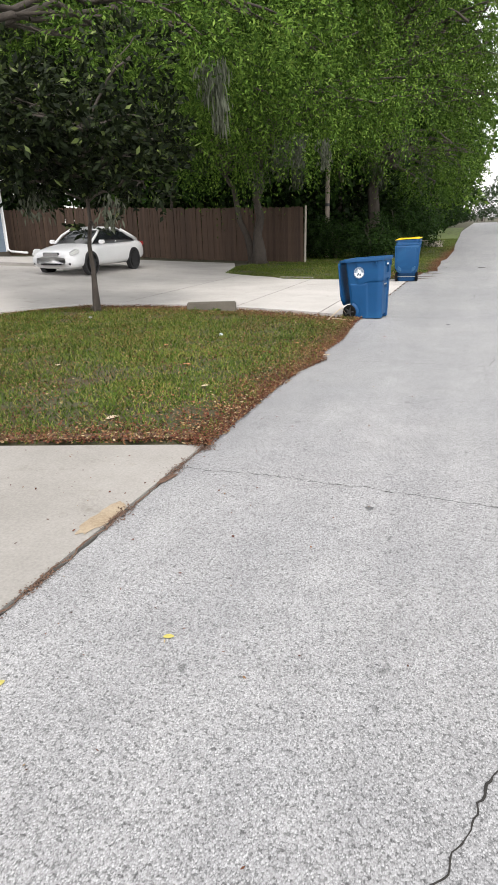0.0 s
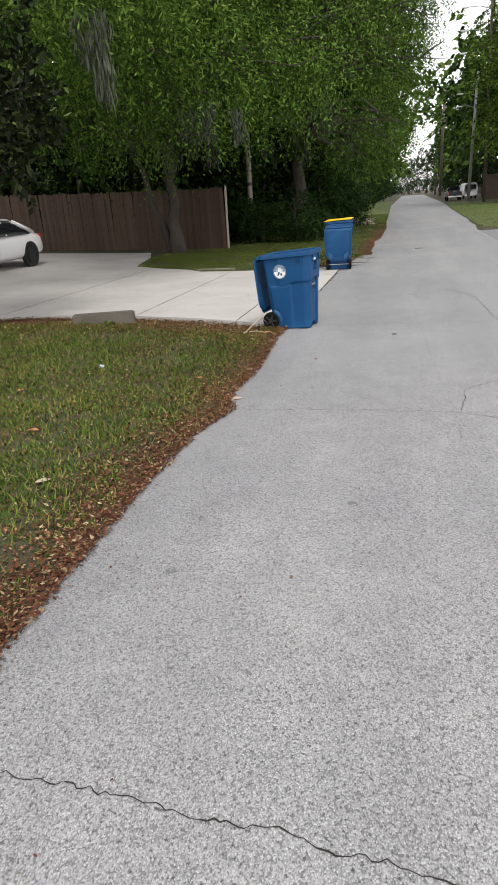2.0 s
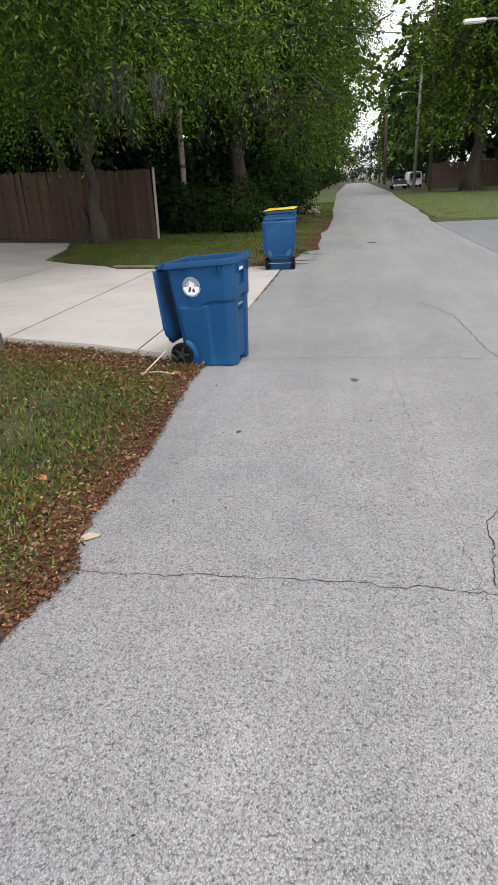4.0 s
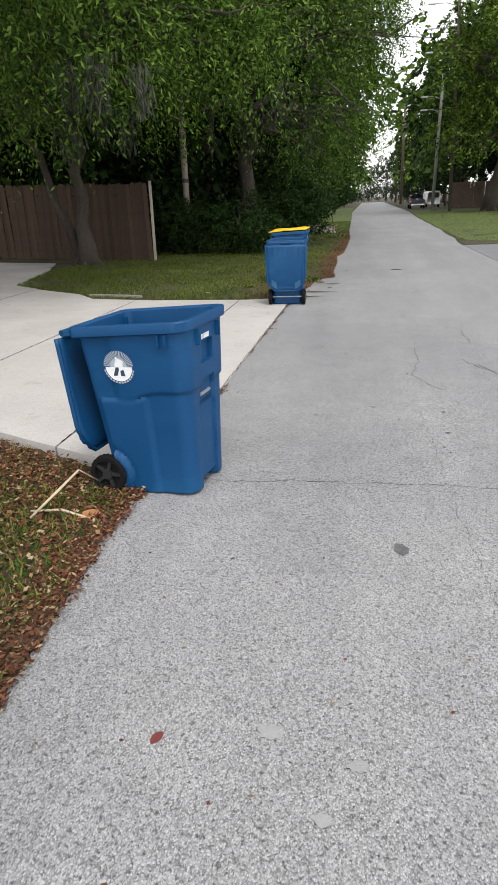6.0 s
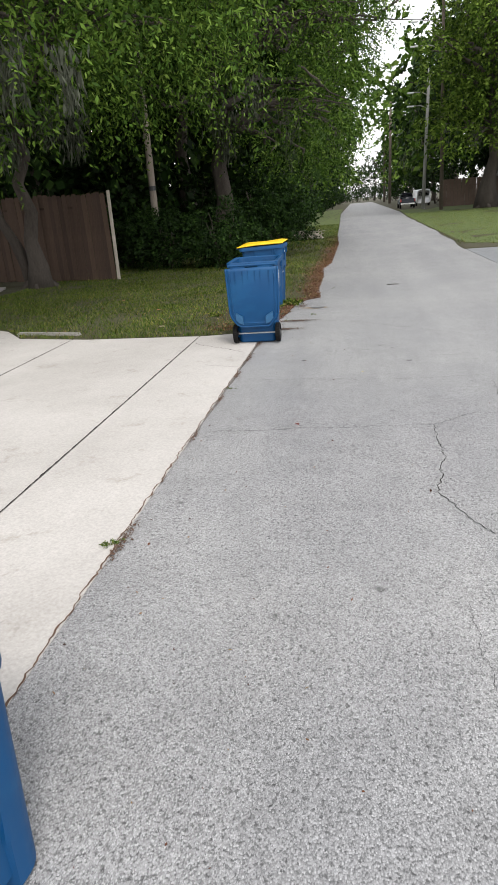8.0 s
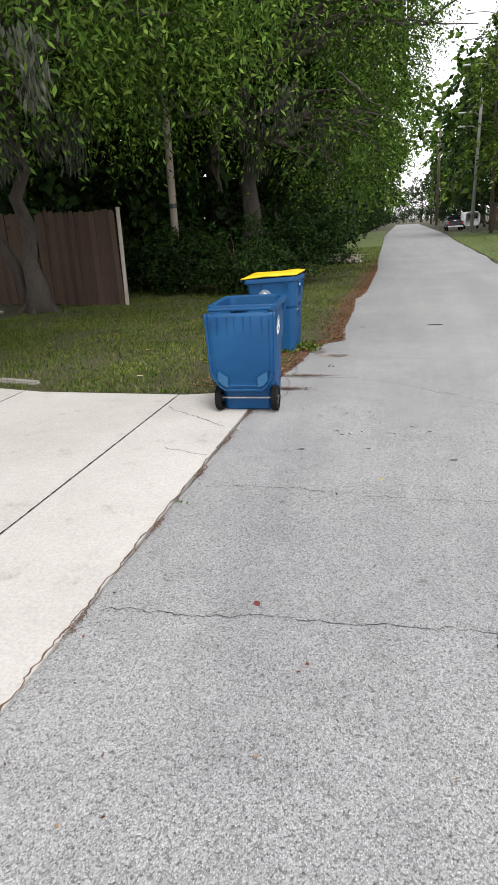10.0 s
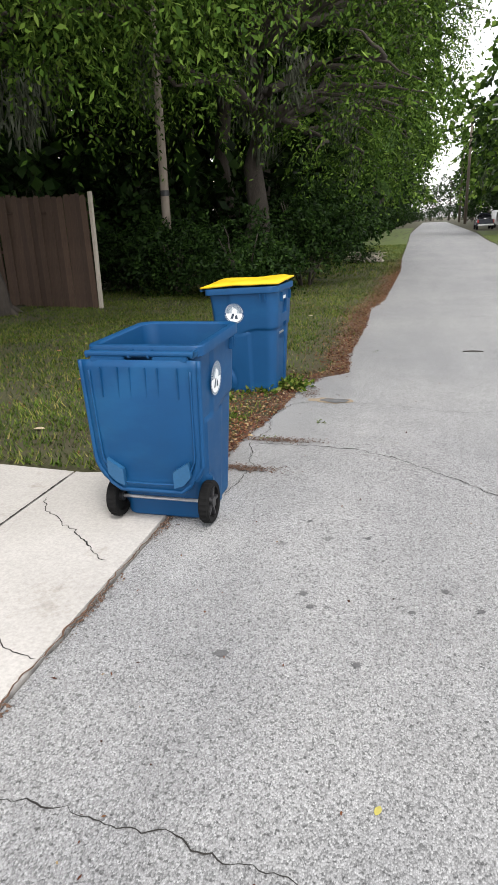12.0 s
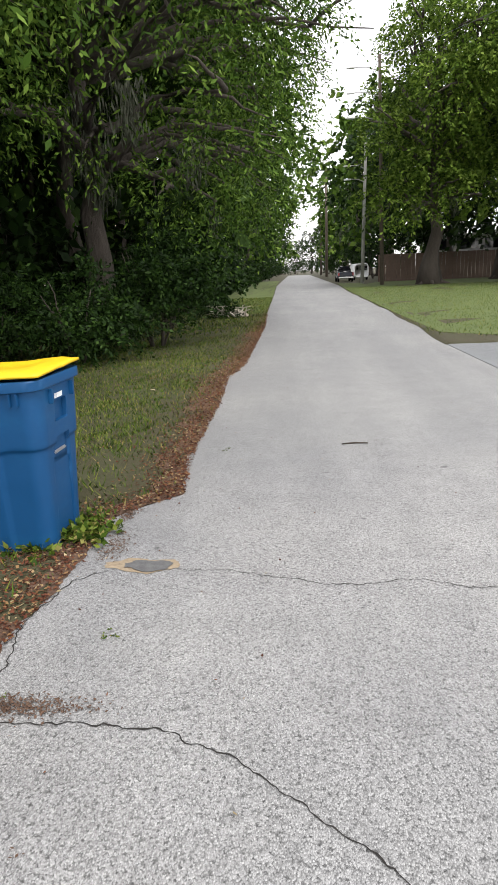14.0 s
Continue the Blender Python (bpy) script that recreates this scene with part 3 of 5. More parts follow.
def limb(a, b, gen, n=7, sag=0.12, bend=0.03):
    a, b = np.array(a, float), np.array(b, float)
    ln = np.linalg.norm(b - a)
    t = np.linspace(0, 1, n)[:, None]
    p = a + (b - a) * t + gen.normal(0, bend * ln, (n, 3)) * np.sin(t * math.pi)
    p[:, 2] += sag * ln * np.sin(t[:, 0] * math.pi)
    return [tuple(q) for q in p]


def clear_of_street(x, z, loose):
    """True outside the slot over the road that passing traffic and the cable crews keep open."""
    return np.where(x < 2.5, x < -0.8 + 0.2 * (z - 1.7) + loose, x > np.maximum(5.3, 1.0 + 0.37 * (z - 1.7)) + loose)


def tree(name, label, x, y, trunks, lobes, n_spray, leaf, width, material, seed, length=0.7, droop=0.5, count=12, moss=(), twigs=2, shell=0.55, seg=6, high=()):
    """A tree: leaning tapered trunks [(foot, head, radius)], limbs to each lobe of its crown, leaves on twigs, hanging
    moss.
    All places are from the tree's foot. high: unseen lobes added overhead to cast shade below."""
    gen = np.random.default_rng(seed)
    root = new(name)
    root.location = (x, y, float(rise(x, y)))
    tagged(root, label, "tree")
    lobes = [q for q in lobes if y < -200 or clear_of_street(q[0] + x, q[2], 0.0)]
    tubes = []
    heads = []
    for foot, head, r in trunks:
        pts = limb(foot, head, gen, 9, 0.0, 0.014)
        pts[0] = (pts[0][0], pts[0][1], -0.15)
        tubes.append((pts, [r * (1.9 if i == 0 else 1.25 if i == 1 else 1.0 - 0.07 * i) for i in range(9)]))
        for w in range(5):
            a = 2 * math.pi * w / 5 + gen.uniform(-0.4, 0.4)
            rr = r * gen.uniform(2.0, 3.0)
            tubes.append(([(foot[0], foot[1], 0.45 * r * 3), (foot[0] + 0.55 * rr * math.cos(a), foot[1] + 0.55 * rr * math.sin(a), 0.12), (foot[0] + rr * math.cos(a), foot[1] + rr * math.sin(a), -0.06)], [r * 0.6, r * 0.4, r * 0.15]))
        heads.append((pts, r))
    for lx, ly, lz, lr in lobes if twigs else lobes[::2]:
        pts, r = heads[int(gen.integers(len(heads)))]
        start = min(pts[4:], key=lambda q: abs(q[2] - (lz - 0.6 * lr)))
        main = limb(start, (lx, ly, lz), gen, 8, 0.1)
        tubes.append((main, list(np.linspace(r * 0.42, 0.03, 8))))
        for w in range(twigs):
            d = gen.normal(0, 1, 3)
            d = d / np.linalg.norm(d) * lr * 0.85
            q = main[int(gen.integers(3, 8))]
            tubes.append((limb(q, (lx + d[0], ly + d[1], lz + d[2] * 0.6), gen, 5, 0.05), list(np.linspace(r * 0.16, 0.012, 5))))
    joined_tubes("trunk", tubes, M_BARK, root, seg)
    c, d = in_lobes(lobes, n_spray, gen, shell)
    keep = (c[:, 2] > 0.3) & (clear_of_street(c[:, 0] + x, c[:, 2], gen.normal(0, 0.3, len(c))) | (y < -200))
    o, al, ac = sprays(c[keep], d[keep], count, length, leaf, width, droop, gen)
    quads("foliage", o, al, ac, material, root)["kind"] = "stuff"
    # Coarse leaf roof above the view, added only to block sky light.
    if high:
        c, d = in_lobes(high, 70 * len(high), gen, 0.3)
        c, d = (q[c[:, 0] + x < -2.6] for q in (c, d))
        quads("foliage", *sprays(c, d, 8, 1.0, 0.42, 0.13, 0.5, gen), material, root)["kind"] = "stuff"
    if moss:
        parts = [moss_clump(*q, gen) for q in moss]
        ob = quads("hanging_moss", *[np.concatenate([p[i] for p in parts]) for i in range(3)], M_MOSS, root)
        tagged(ob, "grey-green hanging moss", kind="stuff")
    return root


def crown(cx, cy, cz, rx, ry_, rz, n, r, seed):
    gen = np.random.default_rng(seed)
    out = []
    for i in range(n):
        d = unit(gen.normal(0, 1, 3)) * gen.uniform(0.35, 1) ** 0.5
        out.append((cx + d[0] * rx, cy + d[1] * ry_, cz + d[2] * rz, r * gen.uniform(0.75, 1.25)))
    return out


# the oak that stands before the fence; its high lobes are added out of view as shade
oak_lobes = crown(1.0, -1.5, 7.2, 5.5, 5.5, 3.2, 30, 1.7, 11) + [(3.8, -6.6, 4.6, 1.3), (4.6, -5.6, 5.6, 1.5), (2.2, -5.8, 4.4, 1.2), (0.0, -4.5, 4.2, 1.3), (5.8, -4.2, 5.4, 1.5), (-3.0, -4.0, 5.0, 1.6), (6.5, -2.0, 6.5, 1.8), (2.6, -7.5, 5.6, 1.4), (3.0, -2.5, 4.6, 1.3)]
tree("oak_tree", "spreading oak with drooping light green leaves and moss before the fence", -9.3, 27.6,
     [((0, 0, 0), (0.5, -0.6, 5.2), 0.24), ((-0.15, 0.1, 0), (-1.6, -0.3, 5.0), 0.17)], oak_lobes, 5600, 0.14, 0.026, M_LEAF_OAK, 21, 0.85, 1.0, 12,
     moss=[(3.8, -6.8, 4.4, 1.3, 0.16, 260), (4.6, -6.6, 4.2, 1.2, 0.12, 200), (3.2, -6.6, 4.3, 1.1, 0.2, 260), (0.6, -1.5, 4.2, 1.6, 0.25, 300), (2.2, -1.2, 4.3, 1.6, 0.2, 260), (1.4, -1.0, 4.4, 1.3, 0.2, 240)], high=crown(0.3, -3.0, 12.8, 6.0, 7.0, 1.5, 20, 2.3, 12))
# the tall oak by the roadside, its crown over the road; high lobes added unseen for shade
tall_lobes = [(5.2, -3.5, 8.6, 1.7), (5.8, 2.5, 8.8, 1.8), (5.0, 5.5, 7.6, 1.8), (6.0, -1.0, 10.2, 1.8), (4.2, 7.5, 6.4, 1.7), (4.4, -6.0, 8.8, 1.6)] + crown(1.2, 0.5, 10.0, 5.4, 7.0, 3.8, 32, 1.9, 31) + [(3.2, -5.0, 6.4, 1.6), (4.6, -2.5, 6.6, 1.7), (2.0, -6.5, 7.0, 1.6), (5.6, 0.5, 7.2, 1.8), (1.4, -3.0, 4.6, 1.2), (2.4, -1.5, 3.6, 1.2), (3.0, 1.5, 3.6, 1.5), (3.2, 4.0, 4.2, 1.8), (4.2, 5.0, 5.2, 1.8), (-1.5, -3.0, 5.5, 1.6), (-0.5, -4.5, 4.6, 1.1)]
tall_lobes += [(3.35 + 0.2 * (h - 1.7), v, h, 1.35) for v in (-4, -1, 2, 5, 8, 11) for h in (4.8, 7.2, 9.6)]
tree("oak_tree", "tall roadside oak with a mossy trunk and drooping leaves", -5.4, 35.0,
     [((0, 0, 0), (0.3, -0.6, 8.2), 0.36)], tall_lobes, 7400, 0.14, 0.026, M_LEAF_OAK, 22, 0.8, 0.95, 12,
     moss=[(0.1, -0.6, 6.0, 2.4, 0.3, 420), (0.5, -0.6, 5.0, 2.2, 0.25, 360), (-1.8, -3.2, 6.0, 2.0, 0.16, 300), (1.8, -2.6, 5.6, 1.6, 0.2, 260), (2.6, 0.5, 5.2, 1.8, 0.2, 240)], high=crown(0.5, 0.0, 15.0, 6.0, 7.5, 1.6, 18, 2.3, 32))
# branches of the tree that hangs over the near lawn, standing out of the street by the house
over_lobes = [(6.2, 2.4, 6.2, 1.2), (5.4, 4.0, 5.8, 1.4), (7.2, 4.4, 6.6, 1.3), (4.0, 1.8, 5.8, 1.4), (2.2, 2.2, 6.2, 1.6), (6.4, 6.2, 5.8, 1.3), (8.0, 6.6, 6.6, 1.4), (3.6, 5.2, 6.2, 1.5), (0.5, 0.5, 7.5, 2.0), (-1.5, 1.5, 7.0, 2.0), (1.2, 4.2, 6.4, 1.5), (5.0, 8.0, 6.2, 1.5)]
tree("oak_tree", "broad oak with drooping leaves and grey moss over the lawn", -12.8, 7.4,
     [((0, 0, 0), (1.4, 3.4, 5.4), 0.26)], [(a - 0.4, b + 5.8, c, r) for a, b, c, r in over_lobes], 2700, 0.16, 0.026, M_LEAF_OAK, 23, 0.9, 0.8, 13,
     moss=[(6.5, 8.8, 5.4, 2.2, 0.13, 340), (6.0, 9.2, 5.4, 1.2, 0.16, 200), (3.0, 8.2, 5.2, 1.6, 0.2, 220), (1.8, 8.8, 5.0, 1.5, 0.2, 220), (4.2, 9.4, 5.0, 1.4, 0.16, 200)])
# the small dark tree on the near lawn; crown shade and glints are in its leaf colours
mag_lobes = crown(-0.2, 0, 3.9, 2.0, 1.8, 1.5, 20, 0.75, 41) + [(1.3, 0.2, 2.6, 0.55), (-1.5, 0.1, 2.7, 0.6), (0.9, -0.3, 3.0, 0.6), (0.35, -0.3, 1.75, 0.3)]
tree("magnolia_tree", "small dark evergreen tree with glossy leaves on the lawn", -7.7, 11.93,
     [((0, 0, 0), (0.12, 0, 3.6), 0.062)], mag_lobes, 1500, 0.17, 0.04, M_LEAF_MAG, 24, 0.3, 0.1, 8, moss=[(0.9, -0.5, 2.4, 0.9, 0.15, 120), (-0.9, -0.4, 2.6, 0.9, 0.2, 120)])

# woods behind, three kinds set out as single trees
gen0 = np.random.default_rng(5)


def woods_tree(seed, material, h):
    lobes = crown(0, 0, h * 0.68, 2.9, 2.9, h * 0.3, 18, 1.5, seed) + [(gen0.uniform(-2, 2), gen0.uniform(-2, 2), h * 0.3, 1.2) for i in range(4)]
    return tree("woods_tree", "leafy broad-leaved tree in dense woods", 0, -300, [((0, 0, 0), (gen0.uniform(-0.5, 0.5), gen0.uniform(-0.5, 0.5), h * 0.66), 0.2)], lobes, 310, 0.40, 0.15, material, seed, 0.8, 0.5, 8,
                moss=[(1.5, -1.5, h * 0.42, 1.8, 0.2, 110), (-1.2, -1.8, h * 0.4, 1.6, 0.2, 110)], twigs=0, seg=4)


# The first two kinds carry the woods' shade in their leaf colour.
kinds = [woods_tree(51, M_LEAF_SHADED, 11), woods_tree(52, M_LEAF_SHADED, 12), woods_tree(53, M_LEAF_OAK, 9)]
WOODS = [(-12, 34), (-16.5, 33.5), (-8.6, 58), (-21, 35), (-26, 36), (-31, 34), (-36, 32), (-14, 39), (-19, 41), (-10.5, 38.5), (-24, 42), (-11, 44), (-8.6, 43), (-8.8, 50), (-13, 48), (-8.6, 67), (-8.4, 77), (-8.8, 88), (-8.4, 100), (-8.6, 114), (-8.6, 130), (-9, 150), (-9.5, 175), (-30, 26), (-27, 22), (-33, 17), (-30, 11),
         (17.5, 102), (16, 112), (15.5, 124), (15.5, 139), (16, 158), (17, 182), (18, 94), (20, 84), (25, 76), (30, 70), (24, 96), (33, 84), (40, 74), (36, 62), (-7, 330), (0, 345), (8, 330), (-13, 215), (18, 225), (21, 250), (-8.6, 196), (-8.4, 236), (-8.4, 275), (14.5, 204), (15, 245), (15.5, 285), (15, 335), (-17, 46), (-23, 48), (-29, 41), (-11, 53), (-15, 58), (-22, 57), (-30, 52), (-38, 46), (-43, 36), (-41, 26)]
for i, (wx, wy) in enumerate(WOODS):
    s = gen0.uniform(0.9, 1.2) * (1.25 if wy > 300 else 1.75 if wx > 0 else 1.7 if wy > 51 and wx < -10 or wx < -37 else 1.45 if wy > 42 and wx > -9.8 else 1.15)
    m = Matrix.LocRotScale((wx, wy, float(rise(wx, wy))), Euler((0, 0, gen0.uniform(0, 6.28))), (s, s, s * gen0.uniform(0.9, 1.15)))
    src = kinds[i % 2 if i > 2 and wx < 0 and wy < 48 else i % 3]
    if i < 3:
        src.matrix_basis = m
    else:
        copy_thing(src, m)


# the great oaks on the far side, right of the road
def great_oak(x, y, seed, n):
    lobes = crown(-0.5, 0, 15.5, 7.5, 7.5, 8.0, 40, 2.7, seed) + [(-3.5, -3, 6.5, 1.9), (3, -4, 6.8, 2.0), (-4.5, 0, 8, 2.0), (4.5, -2, 8.0, 2.0), (0, -5, 7.5, 2.0), (-2, -4.5, 5.6, 1.5)]
    return tree("great_oak_tree", "huge old oak with a thick dark trunk on the grass verge", x, y, [((0, 0, 0), (0.2, 0, 12.0), 0.68)], lobes, n, 0.38, 0.095, M_LEAF_LIGHT, seed, 1.0, 0.6, 9, moss=[(-2, -4, 6.5, 1.8, 0.3, 160), (1, -4, 6.8, 1.6, 0.3, 160)], twigs=1)


great_oak(11.6, 76, 61, 3800)
great_oak(23.5, 66, 62, 2200)


def bush(x, y, rx, rz, seed, n, material=None, leaf=0.12, count=10):
    """A shrub: many stems from one foot and dense leaves down to the ground."""
    gen = np.random.default_rng(seed)
    root = tagged(new("shrub"), "dense green shrub at the edge of the woods, shade painted into its leaves", "shrub", "shrubs along the woods")
    root.location = (x, y, float(rise(x, y)))
    stems = []
    for i in range(9):
        a = gen.uniform(0, 6.28)
        tip = (rx * 0.75 * math.cos(a) * gen.uniform(0.3, 1), rx * 0.75 * math.sin(a) * gen.uniform(0.3, 1), rz * gen.uniform(0.9, 1.6))
        stems.append((limb((0.12 * math.cos(a), 0.12 * math.sin(a), -0.05), tip, gen, 6, 0.08), list(np.linspace(0.035, 0.008, 6))))
    joined_tubes("stems", stems, M_BARK, root, 5)
    lobes = crown(0, 0, rz, rx * 0.75, rx * 0.75, rz * 0.75, 12, rx * 0.42, seed)
    c, d = in_lobes(lobes, n, gen, 0.4)
    c = c[c[:, 2] > 0.12]
    d = unit(gen.normal(0, 1, c.shape) + np.array([0, 0, 0.2]))
    o, al, ac = sprays(c, d, count, 0.45, leaf, leaf * (0.25 if count > 6 else 0.33), 0.35, gen)
    # By default the leaf colour is the one with woodland shade painted in.
    quads("foliage", o, al, ac, material or M_LEAF_SHADED, root)["kind"] = "stuff"
    return root


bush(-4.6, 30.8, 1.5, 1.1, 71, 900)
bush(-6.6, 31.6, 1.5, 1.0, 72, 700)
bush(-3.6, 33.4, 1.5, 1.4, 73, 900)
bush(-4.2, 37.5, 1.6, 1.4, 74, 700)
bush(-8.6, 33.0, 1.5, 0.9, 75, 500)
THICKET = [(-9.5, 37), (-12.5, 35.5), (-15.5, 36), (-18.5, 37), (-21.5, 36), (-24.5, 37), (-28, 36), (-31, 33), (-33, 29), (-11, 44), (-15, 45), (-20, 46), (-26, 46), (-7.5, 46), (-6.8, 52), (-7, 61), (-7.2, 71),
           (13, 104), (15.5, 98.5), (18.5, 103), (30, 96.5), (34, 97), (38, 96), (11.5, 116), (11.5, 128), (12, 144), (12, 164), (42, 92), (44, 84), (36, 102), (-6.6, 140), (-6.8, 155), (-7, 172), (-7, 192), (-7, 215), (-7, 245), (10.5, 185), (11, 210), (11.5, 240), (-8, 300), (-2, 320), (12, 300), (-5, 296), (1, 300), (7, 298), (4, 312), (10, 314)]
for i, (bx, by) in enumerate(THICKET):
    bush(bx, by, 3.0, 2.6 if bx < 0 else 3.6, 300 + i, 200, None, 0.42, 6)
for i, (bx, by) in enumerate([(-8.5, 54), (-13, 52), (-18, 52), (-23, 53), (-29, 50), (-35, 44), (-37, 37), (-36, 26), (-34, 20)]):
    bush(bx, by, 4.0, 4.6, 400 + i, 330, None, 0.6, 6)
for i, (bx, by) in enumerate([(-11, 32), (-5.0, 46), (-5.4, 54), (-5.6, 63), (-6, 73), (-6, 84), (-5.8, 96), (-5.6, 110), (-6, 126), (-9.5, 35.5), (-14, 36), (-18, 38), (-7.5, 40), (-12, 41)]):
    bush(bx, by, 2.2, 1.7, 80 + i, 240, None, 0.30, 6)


def scatter(n, x0, x1, y0, y1, keep, gen):
    p = np.stack([gen.uniform(x0, x1, n), gen.uniform(y0, y1, n)], -1)
    return p[keep(p[:, 0], p[:, 1])]


def on_lawn_one(x, y):
    return (x < x_left(y) - 0.02) & (y > lawn_edge(x) + 0.03) & (y < drive_near(x) - 0.05)


def on_lawn_two(x, y):
    return (x < x_left(y) - 0.02) & (y > drive_far(x) + 0.04)


def patchy(p, scale, seed):
    return np.array([noise.noise((a * scale, b * scale, seed)) for a, b in p])


def blades(p, h, w, gen, lean=0.6):
    n = len(p)
    o = np.column_stack([p, ground_height(p[:, 0], p[:, 1]) - 0.01])
    a = gen.uniform(0, 6.28, n)
    hh = h * gen.uniform(0.5, 1.4, n)
    al = np.stack([np.cos(a) * hh * lean * gen.uniform(0.3, 1.5, n), np.sin(a) * hh * lean * gen.uniform(0.3, 1.5, n), hh], -1)
    ac = np.stack([-np.sin(a), np.cos(a), np.zeros(n)], -1) * w * gen.uniform(0.6, 1.3, (n, 1))
    return o, al, ac


def litter(p, size, gen, lift=0.02):
    n = len(p)
    o = np.column_stack([p, np.maximum(ground_height(p[:, 0], p[:, 1]), np.where((p[:, 0] > x_left(p[:, 1])) | (p[:, 1] < lawn_edge(p[:, 0])), 0.005, -1)) + gen.uniform(0.004, lift, n)])
    a = gen.uniform(0, 6.28, n)
    s = size * gen.uniform(0.5, 1.5, n)
    al = np.stack([np.cos(a) * s, np.sin(a) * s, gen.normal(0, 0.28, n) * s], -1)
    ac = np.stack([-np.sin(a), np.cos(a), gen.normal(0, 0.4, n)], -1) * (s * gen.uniform(0.16, 0.34, n))[:, None]
    curl = np.stack([np.zeros(n), np.zeros(n), gen.uniform(0.0, 0.22, n) * s], -1)
    return o, al, ac, curl


gg = np.random.default_rng(3)
p = scatter(270000, -10.5, -1.7, 3.5, 13.6, on_lawn_one, gg)
n1 = patchy(p, 1.1, 0) + 0.5 * patchy(p, 3.5, 4)
edge = np.minimum(np.abs(p[:, 0] - x_left(p[:, 1])), np.minimum(np.abs(p[:, 1] - lawn_edge(p[:, 0])), 0.5 * np.abs(drive_near(p[:, 0]) - p[:, 1])))
dens = np.clip(0.72 + 0.7 * n1, 0.1, 1) * np.clip(0.3 + edge / 0.5, 0, 1)
p = p[gg.uniform(0, 1, len(p)) < dens]
o, al, ac = blades(p, 0.05, 0.008, gg, 1.1)
lawn = slips("grass", o, al, ac, M_GRASS)
tagged(lawn, "patchy short green weeds and grass on the lawn", "grass", kind="stuff")
p = scatter(270000, -9.5, -1.1, 19.5, 36, on_lawn_two, gg)
n1 = patchy(p, 0.9, 8)
edge = np.abs(p[:, 0] - x_left(p[:, 1]))
dens = np.clip(0.6 + 0.7 * n1, 0.08, 1) * np.clip(0.08 + edge / 0.8, 0, 1) * np.clip(1.3 - (p[:, 1] - 20) / 18, 0.3, 1)
p = p[gg.uniform(0, 1, len(p)) < dens]
tagged(slips("grass", *blades(p, 0.05, 0.0075, gg, 1.0), M_GRASS), "green grass and clover beside the road", "grass", kind="stuff")
p = scatter(30000, -9, -1.3, 36, 60, on_lawn_two, gg)
tagged(slips("grass", *blades(p, 0.07, 0.016, gg, 1.0), M_GRASS), "green verge beside the road", "grass", kind="stuff")
p = scatter(70000, 3.0, 24, 32, 75, lambda x, y: (x > x_right(y) + 0.05) & (y > 32.3 + np.maximum(0, 1.6 - (x - 3) * 0.6)), gg)
tagged(slips("grass", *blades(p, 0.06, 0.012, gg, 1.0), M_GRASS), "mown grass across the road", "grass", kind="stuff")

p = scatter(170000, -10.5, -1.6, 3.5, 13.6, lambda x, y: on_lawn_one(x, y) | ((x < x_left(y) + 0.06) & (x > x_left(y) - 0.1) & (y > 4.4) & (y < 11.8)), gg)
edge = np.minimum(np.abs(p[:, 0] - x_left(p[:, 1])), np.minimum(np.abs(p[:, 1] - lawn_edge(p[:, 0])), 0.38 * np.abs(drive_near(p[:, 0]) - p[:, 1])))
dens = np.clip(1.25 - edge / 0.55, 0.0, 1) + np.clip(0.35 + 0.7 * patchy(p, 1.3, 20), 0.2, 1) * 0.75
p = p[gg.uniform(0, 1, len(p)) < dens]
tagged(quads("leaf_litter", *litter(p, 0.027, gg, 0.045)[:3], M_LITTER), "dry brown fallen leaves on the lawn", "leaves", kind="stuff")
p = scatter(70000, -7, -1.0, 19.6, 44, lambda x, y: on_lawn_two(x, y) | ((x < x_left(y) + 0.05) & (x > x_left(y) - 0.1) & (y > 20.3)), gg)
edge = np.abs(p[:, 0] - x_left(p[:, 1]))
dens = np.clip(1.3 - edge / 0.5, 0.0, 1) + np.clip(0.1 + 0.4 * patchy(p, 1.1, 30), 0.02, 1) * 0.5
dens = np.where((p[:, 1] < 22.3) & (p[:, 1] > 20.2) & (p[:, 0] > -2.8), 0.9, dens)
p = p[gg.uniform(0, 1, len(p)) < dens]
tagged(quads("leaf_litter", *litter(p, 0.026, gg, 0.045)[:3], M_LITTER), "dry reddish leaves along the road edge", "leaves", kind="stuff")
p = scatter(3200, -2.0, 2.6, 0.5, 30, lambda x, y: x > x_left(y), gg)
p = p[gg.uniform(0, 1, len(p)) < np.clip(0.75 - (p[:, 0] - x_left(p[:, 1])) / 2.5, 0.12, 1)]
tagged(quads("leaf_litter", *litter(p, 0.016, gg, 0.006)[:3], M_LITTER), "tiny leaf crumbs strewn over the road", "leaves", kind="stuff")
for y0, y1, count in ((4.4, 11.9, 11000), (20.1, 40, 20000)):
    v = gg.uniform(y0, y1, count) if y0 < 10 else y0 + (y1 - y0) * gg.uniform(0, 1, count) ** 1.6
    off = np.abs(gg.normal(0, 0.2, count)) * np.where((v > 20.1) & (v < 22.8), 2.2, 1.0)
    p = np.column_stack([x_left(v) + 0.04 - off, v])
    tagged(quads("leaf_litter", *litter(p, 0.024, gg, 0.03)[:3], M_LITTER), "rust-brown leaf litter banked along the road edge", "leaves", kind="stuff")
v = gg.uniform(-9.0, -1.85, 9000)
p = np.column_stack([v, lawn_edge(v) + 0.02 + np.abs(gg.normal(0, 0.16, 9000))])
tagged(quads("leaf_litter", *litter(p, 0.026, gg, 0.035)[:3], M_LITTER), "rust-brown leaf litter banked along the driveway", "leaves", kind="stuff")
